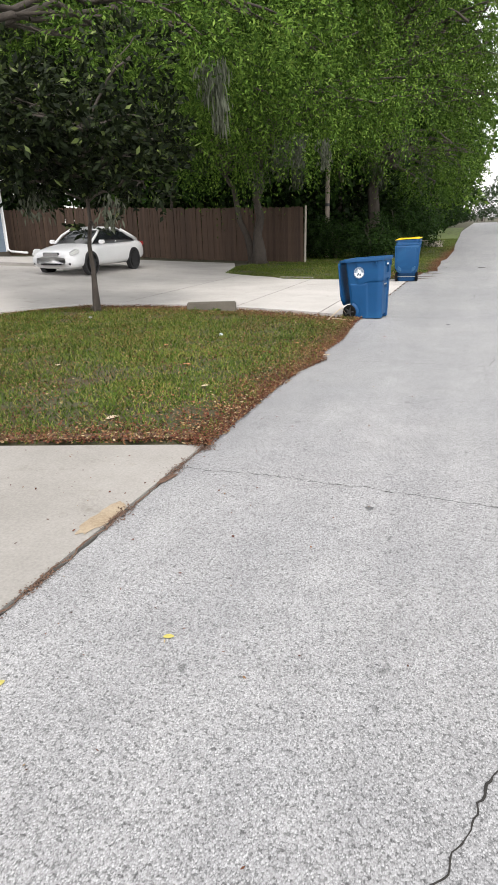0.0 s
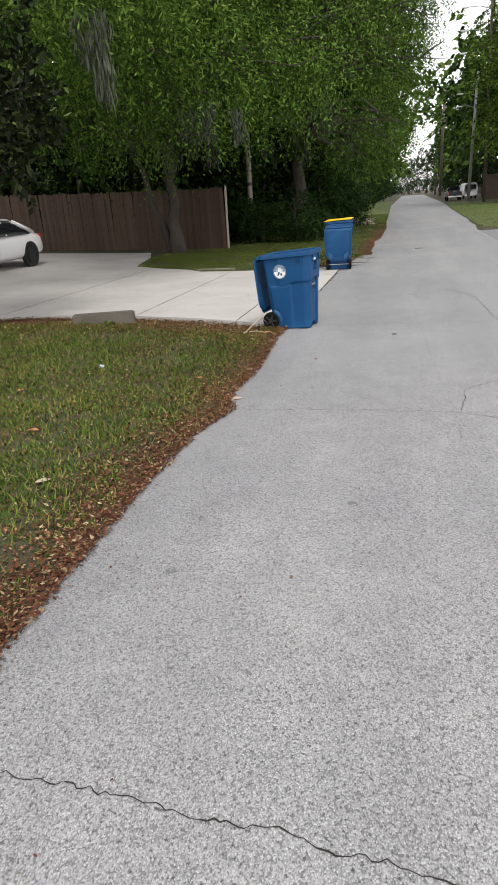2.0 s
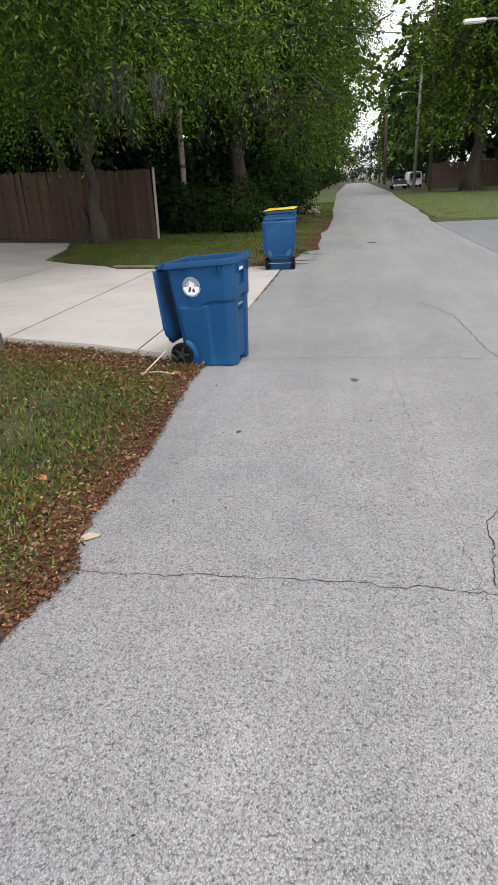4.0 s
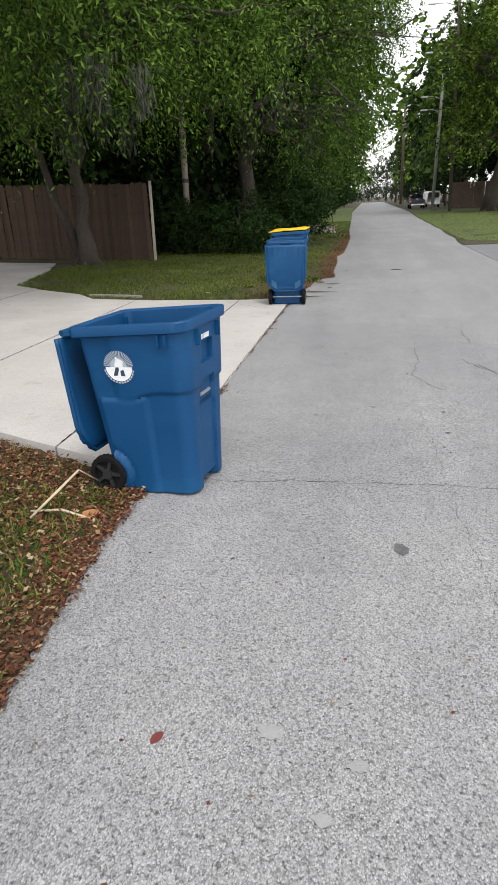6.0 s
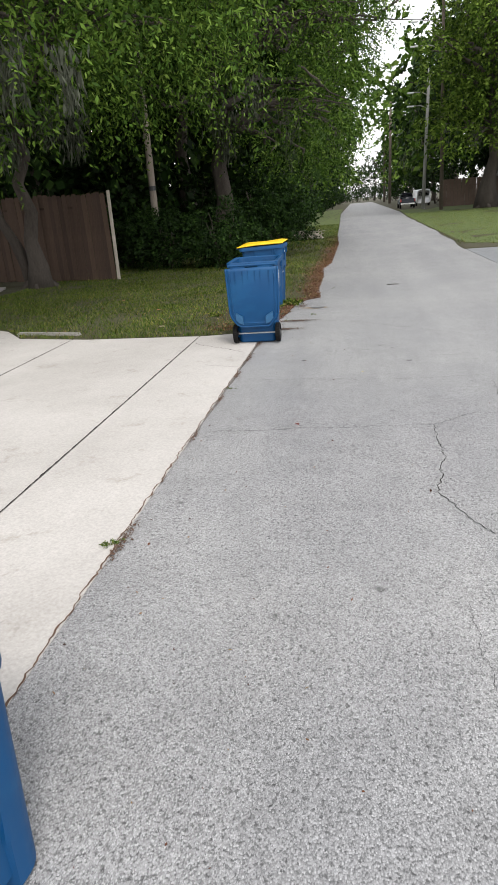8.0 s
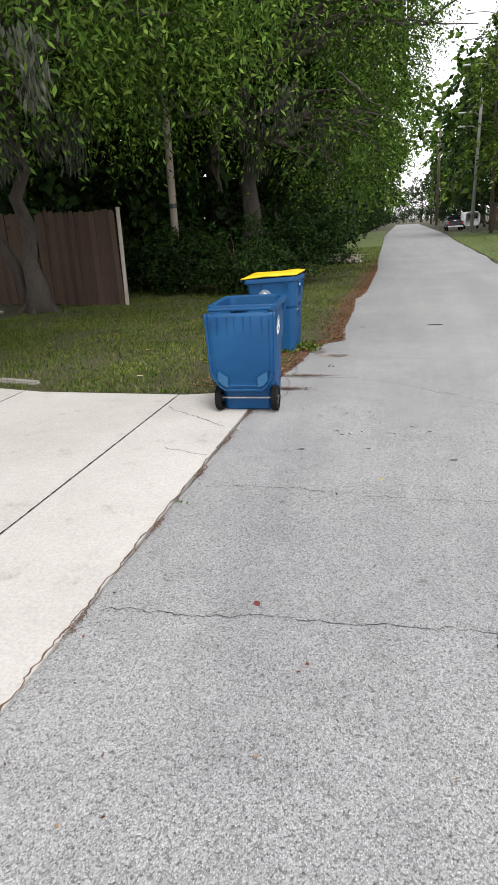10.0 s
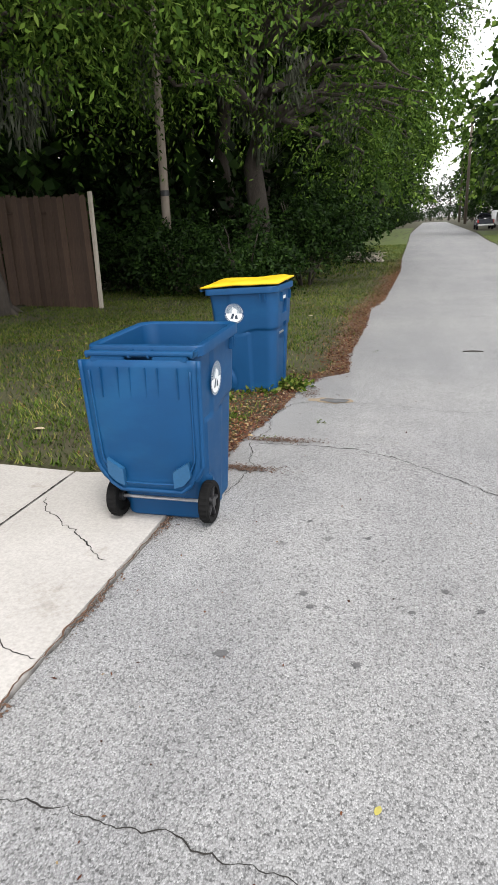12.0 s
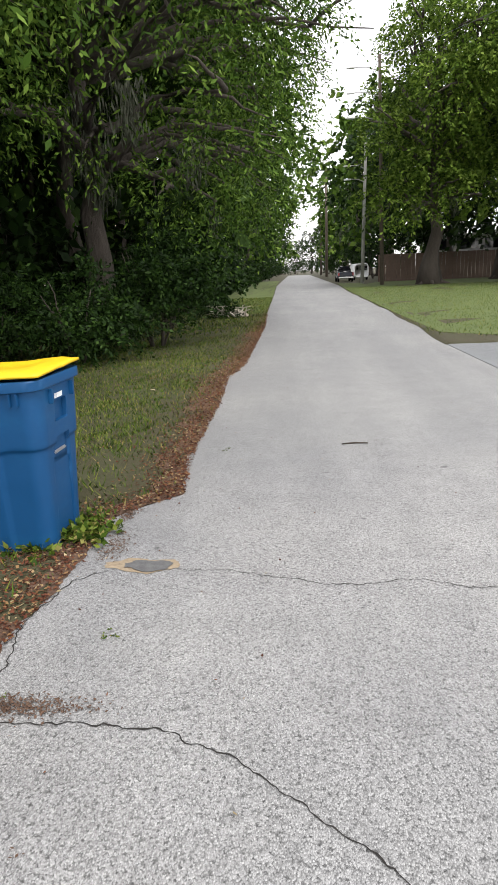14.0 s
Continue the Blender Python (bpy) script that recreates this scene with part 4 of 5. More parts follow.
v = gg.uniform(-9.0, -2.2, 11000)
p = np.column_stack([v, drive_near(v) - 0.06 - np.abs(gg.normal(0, 0.6, 11000))])
tagged(quads("leaf_litter", *litter(p, 0.034, gg, 0.05)[:3], M_LITTER), "brown leaf mulch beside the driveway", "leaves", kind="stuff")
p = np.column_stack([gg.uniform(-6.5, -1.9, 500), gg.uniform(0.5, 4.2, 500)])
p = p[p[:, 1] < lawn_edge(p[:, 0]) - 0.1]
tagged(quads("leaf_litter", *litter(p, 0.017, gg, 0.012)[:3], M_LITTER), "leaf crumbs strewn over the worn driveway", "leaves", kind="stuff")
q = np.concatenate(SOIL_SPOTS)
tagged(quads("soil_crumbs", *litter(q, 0.014, gg, 0.008)[:3], M_DIRT), "brown soil crumbs spilled over the road edge", "soil", kind="stuff")


def soil_strip(y0, y1, inner, z=0.016):
    """Bare soil from the road's ragged edge to an uneven line on the lawn."""
    verts = []
    rows = np.arange(y0, y1, 0.035)
    for i, v in enumerate(rows):
        v = float(v)
        a = float(x_left(v)) + edge_rag(v) + 0.02 * noise.noise((5, v * 33, 0)) + 0.012
        ends = min(1.0, 3.0 * i / len(rows), 3.0 * (len(rows) - i) / len(rows))
        b = a - inner * ends * (0.75 + 0.5 * noise.noise((1, v * 1.7, 0)) + 0.35 * noise.noise((2, v * 6.3, 0))) - 0.02
        verts += [(a, v, 0.001), (a - 0.09, v, z), (b - 0.08, v, z - 0.002)]
    faces = [(3 * i + j, 3 * i + j + 1, 3 * i + j + 4, 3 * i + j + 3) for i in range(len(rows) - 1) for j in (0, 1)]
    return tagged(mesh_object("soil_strip", verts, faces, M_DIRT, None, True), "bare reddish soil along the road edge", "soil", kind="structure")


soil_strip(4.5, 11.75, 0.22)
soil_strip(20.0, 44, 0.42)
ribbon("soil_strip", [(-2.0, 4.62), (-3.6, 4.14), (-6, 3.45), (-9, 2.6)], 0.14, M_DIRT, "bare reddish soil along the driveway edge", 0.029, 0.08, "structure", "soil")


# ---- wheeled bins ----
BIN_H = 1.08
MOUTH_SLOPE = 0.04


def bin_half(z):
    """Front, back and half width of the body at a height."""
    t = z / BIN_H
    return 0.292 + 0.045 * t, -0.27 - 0.10 * t, 0.247 + 0.055 * t


def bin_relief(x, y, z):
    """How far the side stands out: a round column down the front corner, a shoulder over it, an arch round the wheel."""
    front = float(smoothstep((x - 0.035) / 0.025))
    shoulder = float(smoothstep((z - 0.66 + 0.05 * float(smoothstep((0.12 - x) / 0.16))) / 0.022))
    fore = float(smoothstep((x + 0.16) / 0.03))
    out = -0.016 * (1 - front) * (1 - shoulder) + 0.014 * shoulder * fore
    dist = math.hypot(x + 0.285, z - 0.128)
    out -= 0.022 * float(smoothstep((0.160 - dist) / 0.012))
    out += 0.006 * float(smoothstep((0.190 - dist) / 0.012)) * float(smoothstep((dist - 0.160) / 0.008))
    return out


def bin_ring(z, inset=0.0, detail=True):
    """A closed ring of the body: rounded corners, a hollow down the front and two hand pockets."""
    xf, xb, w = bin_half(z)
    xf, xb, w = xf - inset, xb + inset, w - inset
    pts = []
    r = 0.085
    corners = ((xf - r, -w + r, -90), (xf - r, w - r, 0), (xb + r * 0.6, w - r * 0.6, 90), (xb + r * 0.6, -w + r * 0.6, 180))
    for i, (cx, cy, a0) in enumerate(corners):
        rr = r if i < 2 else r * 0.6
        for k in range(7):
            a = radians(a0 + 15 * k)
            grow = bin_relief(cx + rr * math.cos(a), cy, z) if detail and i < 2 else 0.0
            pts.append([cx + (rr + grow) * math.cos(a), cy + (rr + grow) * math.sin(a)])
        if i == 0:
            n = 34
            grow = bin_relief(xf, 0, z) if detail else 0.0
            for k in range(1, n):
                y = -w + r + (2 * w - 2 * r) * k / n
                x = xf + grow
                if detail:
                    hollow = float(smoothstep((0.54 - z) / 0.05))
                    x -= (0.016 * (z < 0.66) + 0.06 * hollow) * float(smoothstep((0.125 - abs(y)) / 0.02))
                    if 0.575 < z < 0.71 or 0.80 < z < 0.925:
                        x -= 0.15 * float(smoothstep((0.085 - abs(y)) / 0.01))
                pts.append([x, y])
        else:
            nx = corners[(i + 1) % 4]
            sx = cx + rr * math.cos(radians(a0 + 90))
            sy = cy + rr * math.sin(radians(a0 + 90))
            b = radians(nx[2])
            rn = r if (i + 1) % 4 < 2 else r * 0.6
            ex, ey = nx[0] + rn * math.cos(b), nx[1] + rn * math.sin(b)
            steps = 26 if i != 2 else 10
            for k in range(1, steps):
                x, y = sx + (ex - sx) * k / steps, sy + (ey - sy) * k / steps
                if detail and i in (1, 3):
                    y += math.copysign(bin_relief(x, y, z), y)
                pts.append([x, y])
    return [(x, y, z) for x, y in pts]


def bin_body(root):
    zs = [0.0, 0.012] + [0.03 + 0.018 * i for i in range(18)] + [0.4, 0.49, 0.505, 0.52, 0.54, 0.56, 0.575, 0.58, 0.60, 0.615, 0.63, 0.645, 0.66, 0.668, 0.676, 0.684, 0.705, 0.71, 0.72, 0.735, 0.75, 0.795, 0.80, 0.805, 0.86, 0.92, 0.925, 0.93, 0.98, 1.02]
    rings = []
    for i, z in enumerate(zs):
        rings.append(bin_ring(z, 0.012 if i == 0 else 0.0))

    def flare(z, g):
        w = bin_half(1.02)[2]
        return [(x * (1 + g / 0.36), y * (1 + g / w), z) for x, y, q in bin_ring(1.02, 0.0, False)]

    rings += [flare(1.018, 0.030), flare(1.022, 0.036), flare(1.072, 0.038), flare(BIN_H, 0.033), flare(BIN_H, 0.0), flare(BIN_H - 0.01, -0.012)]
    rings += [bin_ring(z, 0.016, False) for z in (0.95, 0.7, 0.4, 0.1, 0.06)]
    n = len(rings[0])
    verts = [(x, y, z + MOUTH_SLOPE * x * float(smoothstep((z - 0.7) / 0.3))) for r in rings for x, y, z in r]
    faces = [(i * n + k, i * n + (k + 1) % n, (i + 1) * n + (k + 1) % n, (i + 1) * n + k) for i in range(len(rings) - 1) for k in range(n)]
    faces += [tuple(reversed(range(n))), tuple((len(rings) - 1) * n + k for k in range(n))]
    ob = mesh_object("body", verts, faces, M_BLUE, root, True)
    ob.modifiers.new("edges", "EDGE_SPLIT").split_angle = radians(38)
    xf, xb, w = bin_half(1.0)
    for s in (-1, 1):
        for x in (xf - 0.10, xf - 0.145):
            box("rib", pose(x, s * (w + 0.02), 0.985), (0.012, 0.034, 0.075), M_BLUE, root, 0.003)
        box("rib", pose(xf + 0.022, s * 0.15, 0.975), (0.034, 0.012, 0.09), M_BLUE, root, 0.003)
        box("rib", pose(xb + 0.02, s * (w - 0.06), 1.0), (0.05, 0.02, 0.06), M_BLUE, root, 0.003)
    box("grab_bar", pose(0.302, 0, 0.605, 90), (0.022, 0.022, 0.165), M_STEEL, root, 0.009)


def bin_wheel(root, side):
    y = side * 0.288
    wheel = new("wheel")
    wheel.parent = root
    wheel.location = (-0.285, y, 0.128)
    verts, faces = [], []
    prof = [(0.092, -0.028), (0.118, -0.030), (0.128, -0.020), (0.128, 0.020), (0.118, 0.030), (0.092, 0.028)]
    n = 48
    for k in range(n):
        a = 2 * math.pi * k / n
        for j, (r, q) in enumerate(prof):
            rr = r - (0.005 if j in (2, 3) and k % 2 else 0)
            verts.append((rr * math.cos(a), q, rr * math.sin(a)))
    m = len(prof)
    for k in range(n):
        for j in range(m):
            faces.append((k * m + j, k * m + (j + 1) % m, ((k + 1) % n) * m + (j + 1) % m, ((k + 1) % n) * m + j))
    mesh_object("tyre", verts, faces, M_TYRE, wheel)
    # Added black disc: its colour stands in for the shade between the open spokes.
    bm = bmesh.new()
    add_cyl(bm, pose(0, 0, 0, 90), 0.094, 0.094, 0.014, 28)
    bm_object("gap_shade_disc", bm, M_TYRE, wheel)
    bm = bmesh.new()
    add_cyl(bm, pose(0, 0, 0, 90), 0.032, 0.032, 0.062, 18)
    for k in range(5):
        add_box(bm, pose(0, 0, 0, 0, 72 * k, 0) @ pose(0.058, side * 0.012, 0), (0.075, 0.026, 0.022), 0.004)
    bm_object("rim", bm, M_HUB, wheel)


def disc_faces(r, a0, a1, n, c=(0, 0), hole=0.0):
    out = []
    for k in range(n):
        a, b = radians(a0 + (a1 - a0) * k / n), radians(a0 + (a1 - a0) * (k + 1) / n)
        out.append([(c[0] + hole * math.cos(a), c[1] + hole * math.sin(a)), (c[0] + r * math.cos(a), c[1] + r * math.sin(a)), (c[0] + r * math.cos(b), c[1] + r * math.sin(b)), (c[0] + hole * math.cos(b), c[1] + hole * math.sin(b))])
    return out


def bin_badge(root, side):
    """A round printed badge: pale ground, grey rays above, a dark bridge below."""
    z, x = 0.83, -0.095
    w = bin_half(z)[2]
    holder = new("badge")
    holder.parent = root
    holder.matrix_local = pose(x, side * (w + (0.018 if x > -0.1 else 0.004)), z, 93.2, 0, 0 if side < 0 else 180)

    def layer(name, polys, mat, lift):
        verts, faces = [], []
        for poly in polys:
            faces.append(tuple(range(len(verts), len(verts) + len(poly))))
            verts += [(px, py, lift) for px, py in poly]
        mesh_object(name, verts, faces, mat, holder)

    R = 0.098
    layer("lower_half", disc_faces(R * 0.9, 180, 360, 20), M_STICK_W, 0.001)
    rays = []
    for k in range(26):
        rays += disc_faces(R, 4 + k * 6.7, 4 + k * 6.7 + 3.6, 1, hole=R * 0.52)
    layer("rays", rays + disc_faces(R * 0.56, 0, 180, 16), M_STICK_G, 0.001)
    layer("figure", [[(-0.026, 0.0), (0.028, 0.0), (0.034, 0.034), (0.008, 0.05), (-0.01, 0.045), (-0.024, 0.02)], [(-0.012, 0.045), (-0.002, 0.045), (-0.004, 0.062), (-0.014, 0.06)]], M_STICK_W, 0.002)
    layer("bridge", [[(-0.042, -0.054), (-0.016, -0.054), (0.0, -0.016), (0.0, -0.002), (-0.02, -0.002)], [(0.008, -0.054), (0.038, -0.056), (0.03, -0.014), (0.008, -0.024)]], M_STICK_D, 0.002)
    layer("ring", [q for k in range(14) for q in disc_faces(R * 1.04, 190 + k * 11.6, 190 + k * 11.6 + 8, 2, hole=R * 0.94)], M_STICK_G, 0.001)


def bin_lid_open(root):
    """The lid hanging down behind, with a raised rim, ribs and two angled grips."""
    w = 0.338
    holder = new("lid")
    holder.parent = root
    holder.matrix_local = pose(-0.452, 0, 1.0, 0, -3, 0)
    verts, faces = [], []
    n, m = 14, 18
    for i in range(m + 1):
        d = 0.76 * i / m
        half = w * (1.0 - 0.06 * i / m)
        if i > m - 5:
            half *= math.sqrt(max(0.0, 1 - ((i - (m - 5)) / 5.0) ** 2 * 0.66))
        for j in range(n + 1):
            u = -1 + 2 * j / n
            bulge = -0.035 * (1 - u ** 4) * math.sin(math.pi * min(1, 0.12 + i / m))
            rimmed = -0.018 if abs(u) > 0.93 or i > m - 1 else 0.0
            verts.append((bulge + rimmed, half * u, -d))
    k = n + 1
    faces = [(i * k + j, i * k + j + 1, (i + 1) * k + j + 1, (i + 1) * k + j) for i in range(m) for j in range(n)]
    panel = mesh_object("panel", verts, faces, M_BLUE, holder, True)
    sol = panel.modifiers.new("thickness", "SOLIDIFY")
    sol.thickness = 0.012
    sol.offset = 1
    edge_pts = [verts[i * k] for i in range(m + 1)] + [verts[m * k + j] for j in range(1, n + 1)] + [verts[i * k + n] for i in range(m - 1, -1, -1)]
    joined_tubes("rim", [([(p[0] - 0.004, p[1], p[2]) for p in edge_pts], [0.014] * len(edge_pts))], M_BLUE, holder, 8)
    mid_z = -0.40
    joined_tubes("inner_rim", [([(p[0] - 0.012 - 0.012 * (1 - abs(p[1]) / w), p[1] * 0.86, mid_z + (p[2] - mid_z) * 0.86) for p in edge_pts], [0.007] * len(edge_pts))], M_BLUE, holder, 6)
    for y in (-0.22, -0.11, -0.04, 0.05, 0.12, 0.22):
        box("rib", pose(-0.038, y, -0.12, 0, 0, 0), (0.014, 0.008, 0.17), M_BLUE, holder, 0.003)
    for s in (-1, 1):
        bm = bmesh.new()
        v = [bm.verts.new(q) for q in ((-0.052, s * 0.245, -0.565), (-0.056, s * 0.15, -0.625), (-0.054, s * 0.15, -0.725), (-0.05, s * 0.205, -0.705), (-0.048, s * 0.25, -0.655))]
        f = bm.faces.new(v)
        ext = bmesh.ops.extrude_face_region(bm, geom=[f])
        for q in ext["geom"]:
            if isinstance(q, bmesh.types.BMVert):
                q.co.x += 0.03
        bm_object("grip", bm, M_GRIP, holder)
    bm = bmesh.new()
    add_cyl(bm, pose(0.0, 0, 0.03, 90), 0.016, 0.016, 0.62, 14)
    for y in (-0.30, -0.055, 0.055, 0.30):
        add_box(bm, pose(0.035, y, 0.025), (0.10, 0.02, 0.035), 0.005)
    for y in (-0.18, 0.18):
        add_box(bm, pose(-0.012, y, 0.002), (0.02, 0.2, 0.03), 0.006)
    bm_object("hinge_handle", bm, M_BLUE, holder)


def bin_lid_closed(root):
    """A yellow lid lying shut, a little warped, with a raised middle."""
    holder = new("lid")
    holder.parent = root
    holder.matrix_local = pose(0, 0, BIN_H + 0.004, 0, -math.degrees(math.atan(MOUTH_SLOPE)), 0)
    xf, xb, w = 0.37, -0.44, 0.325
    n, m = 18, 14
    verts = []
    for i in range(n + 1):
        x = xb + (xf - xb) * i / n
        for j in range(m + 1):
            u = -1 + 2 * j / m
            edge = min(1 - abs(u), (i / n) * 1.6, (1 - i / n) * 1.6)
            up = 0.026 * float(smoothstep(edge / 0.22)) - 0.018 * float(smoothstep((0.62 - abs(u)) / 0.15)) * float(smoothstep((i / n - 0.2) / 0.15)) * float(smoothstep((0.85 - i / n) / 0.1))
            warp = 0.016 * max(0, i / n - 0.4) * (1 + u) + 0.010 * math.sin(5.5 * i / n + 1.6 * u) * (1 - i / n) + 0.006 * noise.noise((4.0 * i / n, 3.0 * u, 0))
            verts.append((x, w * u * (1 - 0.05 * (i / n)), up + warp + 0.012))
    k = m + 1
    faces = [(i * k + j, i * k + j + 1, (i + 1) * k + j + 1, (i + 1) * k + j) for i in range(n) for j in range(m)]
    panel = mesh_object("panel", verts, faces, M_YELLOW, holder, True)
    sol = panel.modifiers.new("thickness", "SOLIDIFY")
    sol.thickness = 0.016
    sol.offset = -1
    bm = bmesh.new()
    add_cyl(bm, pose(-0.44, 0, -0.012, 90), 0.016, 0.016, 0.6, 14)
    bm_object("hinge_handle", bm, M_BLUE, holder)


def wheeled_bin(x, y, turn, lid, label, tilt=0.0):
    root = tagged(new("wheeled_bin"), label, "bin", "wheeled bins by the road")
    root.matrix_basis = pose(x, y, 0.004, 0, 0, turn) @ pose(0, 0, 0, 0, tilt, 0)
    bin_body(root)
    for s in (-1, 1):
        bin_wheel(root, s)
        bin_badge(root, s)
    bm = bmesh.new()
    add_cyl(bm, pose(-0.285, 0, 0.128, 90), 0.011, 0.011, 0.56, 10)
    bm_object("axle", bm, M_STEEL, root)
    bm = bmesh.new()
    for i in range(7):
        add_box(bm, pose(bin_half(0.965)[0] + 0.017, -0.075 + 0.016 * i, 0.962, 0, 6, 0), (0.003, 0.011 if i != 1 else 0.004, 0.030), 0)
    bm_object("number_plate", bm, M_STICK_W, root)
    (bin_lid_open if lid == "open" else bin_lid_closed)(root)
    return root


wheeled_bin(-1.715, 11.92, -9, "open", "blue plastic wheeled bin, open lid hanging behind, on the verge", -1.6)
wheeled_bin(-1.82, 19.50, 91, "open", "blue plastic wheeled bin, open lid hanging, on the driveway corner", 1.2)
wheeled_bin(-2.09, 22.38, -3, "shut", "blue plastic wheeled bin with a shut yellow lid on grass")


# ---- fence, poles, block ----
fence = tagged(new("fence"), "tall weathered brown wooden picket fence behind the driveway", "fence")
FENCE_A, FENCE_B = Vector((-7.48, 28.85)), Vector((-27.0, 30.6))
run = (FENCE_B - FENCE_A)
n_pick = int(run.length / 0.155)
picket_mesh = None
fgen = random.Random(4)
for i in range(n_pick):
    q = FENCE_A + run * ((i + 0.5) / n_pick)
    z = float(rise(q.x, q.y))
    if picket_mesh is None:
        bm = bmesh.new()
        vs = [(-0.07, 0), (0.07, 0), (0.07, 2.36), (0.045, 2.42), (-0.045, 2.42), (-0.07, 2.36)]
        f = bm.faces.new([bm.verts.new((a, -0.011, b)) for a, b in vs])
        e = bmesh.ops.extrude_face_region(bm, geom=[f])
        for v in e["geom"]:
            if isinstance(v, bmesh.types.BMVert):
                v.co.y += 0.022
        ob = bm_object("picket", bm, M_FENCE, fence)
        picket_mesh = ob.data
    else:
        ob = new("picket", picket_mesh)
        ob.parent = fence
    ob.matrix_basis = pose(q.x, q.y + (0.024 if i % 2 else 0) + fgen.uniform(-0.004, 0.004), z + 0.02 + fgen.uniform(-0.03, 0.03), fgen.uniform(-0.6, 0.6), fgen.uniform(-0.8, 0.8), math.degrees(math.atan2(run.y, run.x)) + 180) @ Matrix.Diagonal((fgen.uniform(1.0, 1.14), 1, fgen.uniform(0.99, 1.01), 1))
for h in (0.35, 1.2, 2.05):
    a = FENCE_A.to_3d() + Vector((0, 0.06, h + float(rise(*FENCE_A))))
    b = FENCE_B.to_3d() + Vector((0, 0.06, h + float(rise(*FENCE_B))))
    joined_tubes("rail", [([a, (a + b) / 2 + Vector((0, 0, float(rise(*((FENCE_A + FENCE_B) / 2))) - (float(rise(*FENCE_A)) + float(rise(*FENCE_B))) / 2)), b], [0.045] * 3)], M_FENCE, fence, 4)
box("post", pose(-7.40, 28.85, 1.22, 0, 0.8, 0), (0.07, 0.1, 2.5), M_POST, fence, 0.008)

block = box("concrete_block", pose(-5.18, 12.48, 0.06, 0, 0, 16), (1.05, 0.2, 0.24), M_BLOCK, None, 0.02)
tagged(block, "rough weathered concrete kerb block at the driveway edge", "concrete block")


kerb = box("kerb_piece", pose(-5.5, 20.42, -0.012, 0, 0, -13.3), (1.26, 0.13, 0.12), M_DRIVE_OLD, None, 0.02)
tagged(kerb, "low worn concrete kerb piece between driveway and grass", "kerb", kind="structure")


def pole(x, y, h, r, lean, mat, label, arms=(), name="utility_pole"):
    root = tagged(new(name), label, "pole")
    root.location = (x, y, float(rise(x, y)))
    joined_tubes("shaft", [([(0, 0, -0.3), (lean * 0.5, 0, h * 0.5), (lean, 0, h)], [r, r * 0.86, r * 0.7])], mat, root, 14)
    for az, ln in arms:
        joined_tubes("lamp_arm", [([(lean, 0, az), (lean - ln * 0.5, 0, az + 0.35), (lean - ln, 0, az + 0.4)], [0.045, 0.04, 0.035])], M_CONC_POLE, root, 8)
        bm = bmesh.new()
        add_box(bm, pose(lean - ln - 0.3, 0, az + 0.37), (0.75, 0.3, 0.13), 0.04)
        bm_object("lamp_head", bm, M_TRIM, root)
    return root


wood_pole = pole(-7.3, 32.7, 10.5, 0.125, 0.12, M_POLE, "weathered wooden utility pole among the trees")
bm = bmesh.new()
add_cyl(bm, pose(0.03, 0, 2.55), 0.128, 0.128, 0.14, 16)
bm_object("band", bm, M_HUB, wood_pole)
pole(8.0, 80.0, 19.5, 0.19, -0.5, M_POLE_DARK, "tall dark wooden pole with street lamp arms", [(18.2, 2.2), (16.2, 2.2), (14.2, 2.2)])
pole(7.0, 88.5, 14.0, 0.2, 0.3, M_CONC_POLE, "tall pale utility pole with lamp arms", [(11.5, 1.6), (10.2, 1.6)])
pole(7.0, 165.0, 23.0, 0.33, 0.0, M_POLE_DARK, "distant wooden utility pole", [(22, 3)])
pole(7.6, 210.0, 22.0, 0.33, 0.0, M_POLE_DARK, "distant wooden utility pole", [])
pole(7.6, 30.9, 6.7, 0.1, 0.0, M_CONC_POLE, "street lamp on a curved arm at the side road", [(6.03, 3.64)], "street_lamp")


pole(16.0, 30.0, 12.0, 0.15, 0.0, M_POLE_DARK, "wooden utility pole beside the side road")


def wire(a, b, sag, r=0.012):
    pts = []
    for i in range(15):
        t = i / 14
        q = Vector(a).lerp(Vector(b), t)
        q.z -= sag * 4 * t * (1 - t)
        pts.append(q)
    ob = joined_tubes("power_line", [(pts, [r] * 15)], M_HUB, None, 5)
    return tagged(ob, "thin dark overhead power line", "cable", "overhead lines")


wire((7.5, 80, 19.3), (7.3, 88.5, 13.8), 0.3, 0.02)
wire((7.5, 80, 19.3), (16.0, 30, 11.5), 1.0, 0.02)
wire((-7.2, 32.7, 10.2), (16.0, 30, 11.5), 0.5)
wire((7.5, 80, 19.3), (7.0, 165, 22.6), 0.9, 0.03)
wire((7.0, 165, 22.6), (7.6, 210, 21.6), 0.9, 0.03)

# ---- the house at the end of the driveway ----
house = tagged(new("house"), "blue-grey clapboard house with white trim and dark roof", "house")
HX, HY, HZ = -22.3, 18.6, 0.66
for i in range(22):
    z = HZ + 0.25 + 0.15 * i
    box("siding_board", pose(HX - 4.0, HY - 0.012, z, -4, 0, 0), (7.9, 0.018, 0.165), M_SIDING, house, 0.002)
    box("siding_board", pose(HX - 0.012, HY + 4.0, z, 0, 4, 0), (0.018, 7.9, 0.165), M_SIDING, house, 0.002)
box("wall", pose(HX - 4.05, HY + 4.05, HZ + 1.75), (8.0, 8.0, 3.5), M_SIDING, house)
box("foundation", pose(HX - 4.0, HY + 4.0, HZ), (8.1, 8.1, 0.36), M_BLOCK, house)
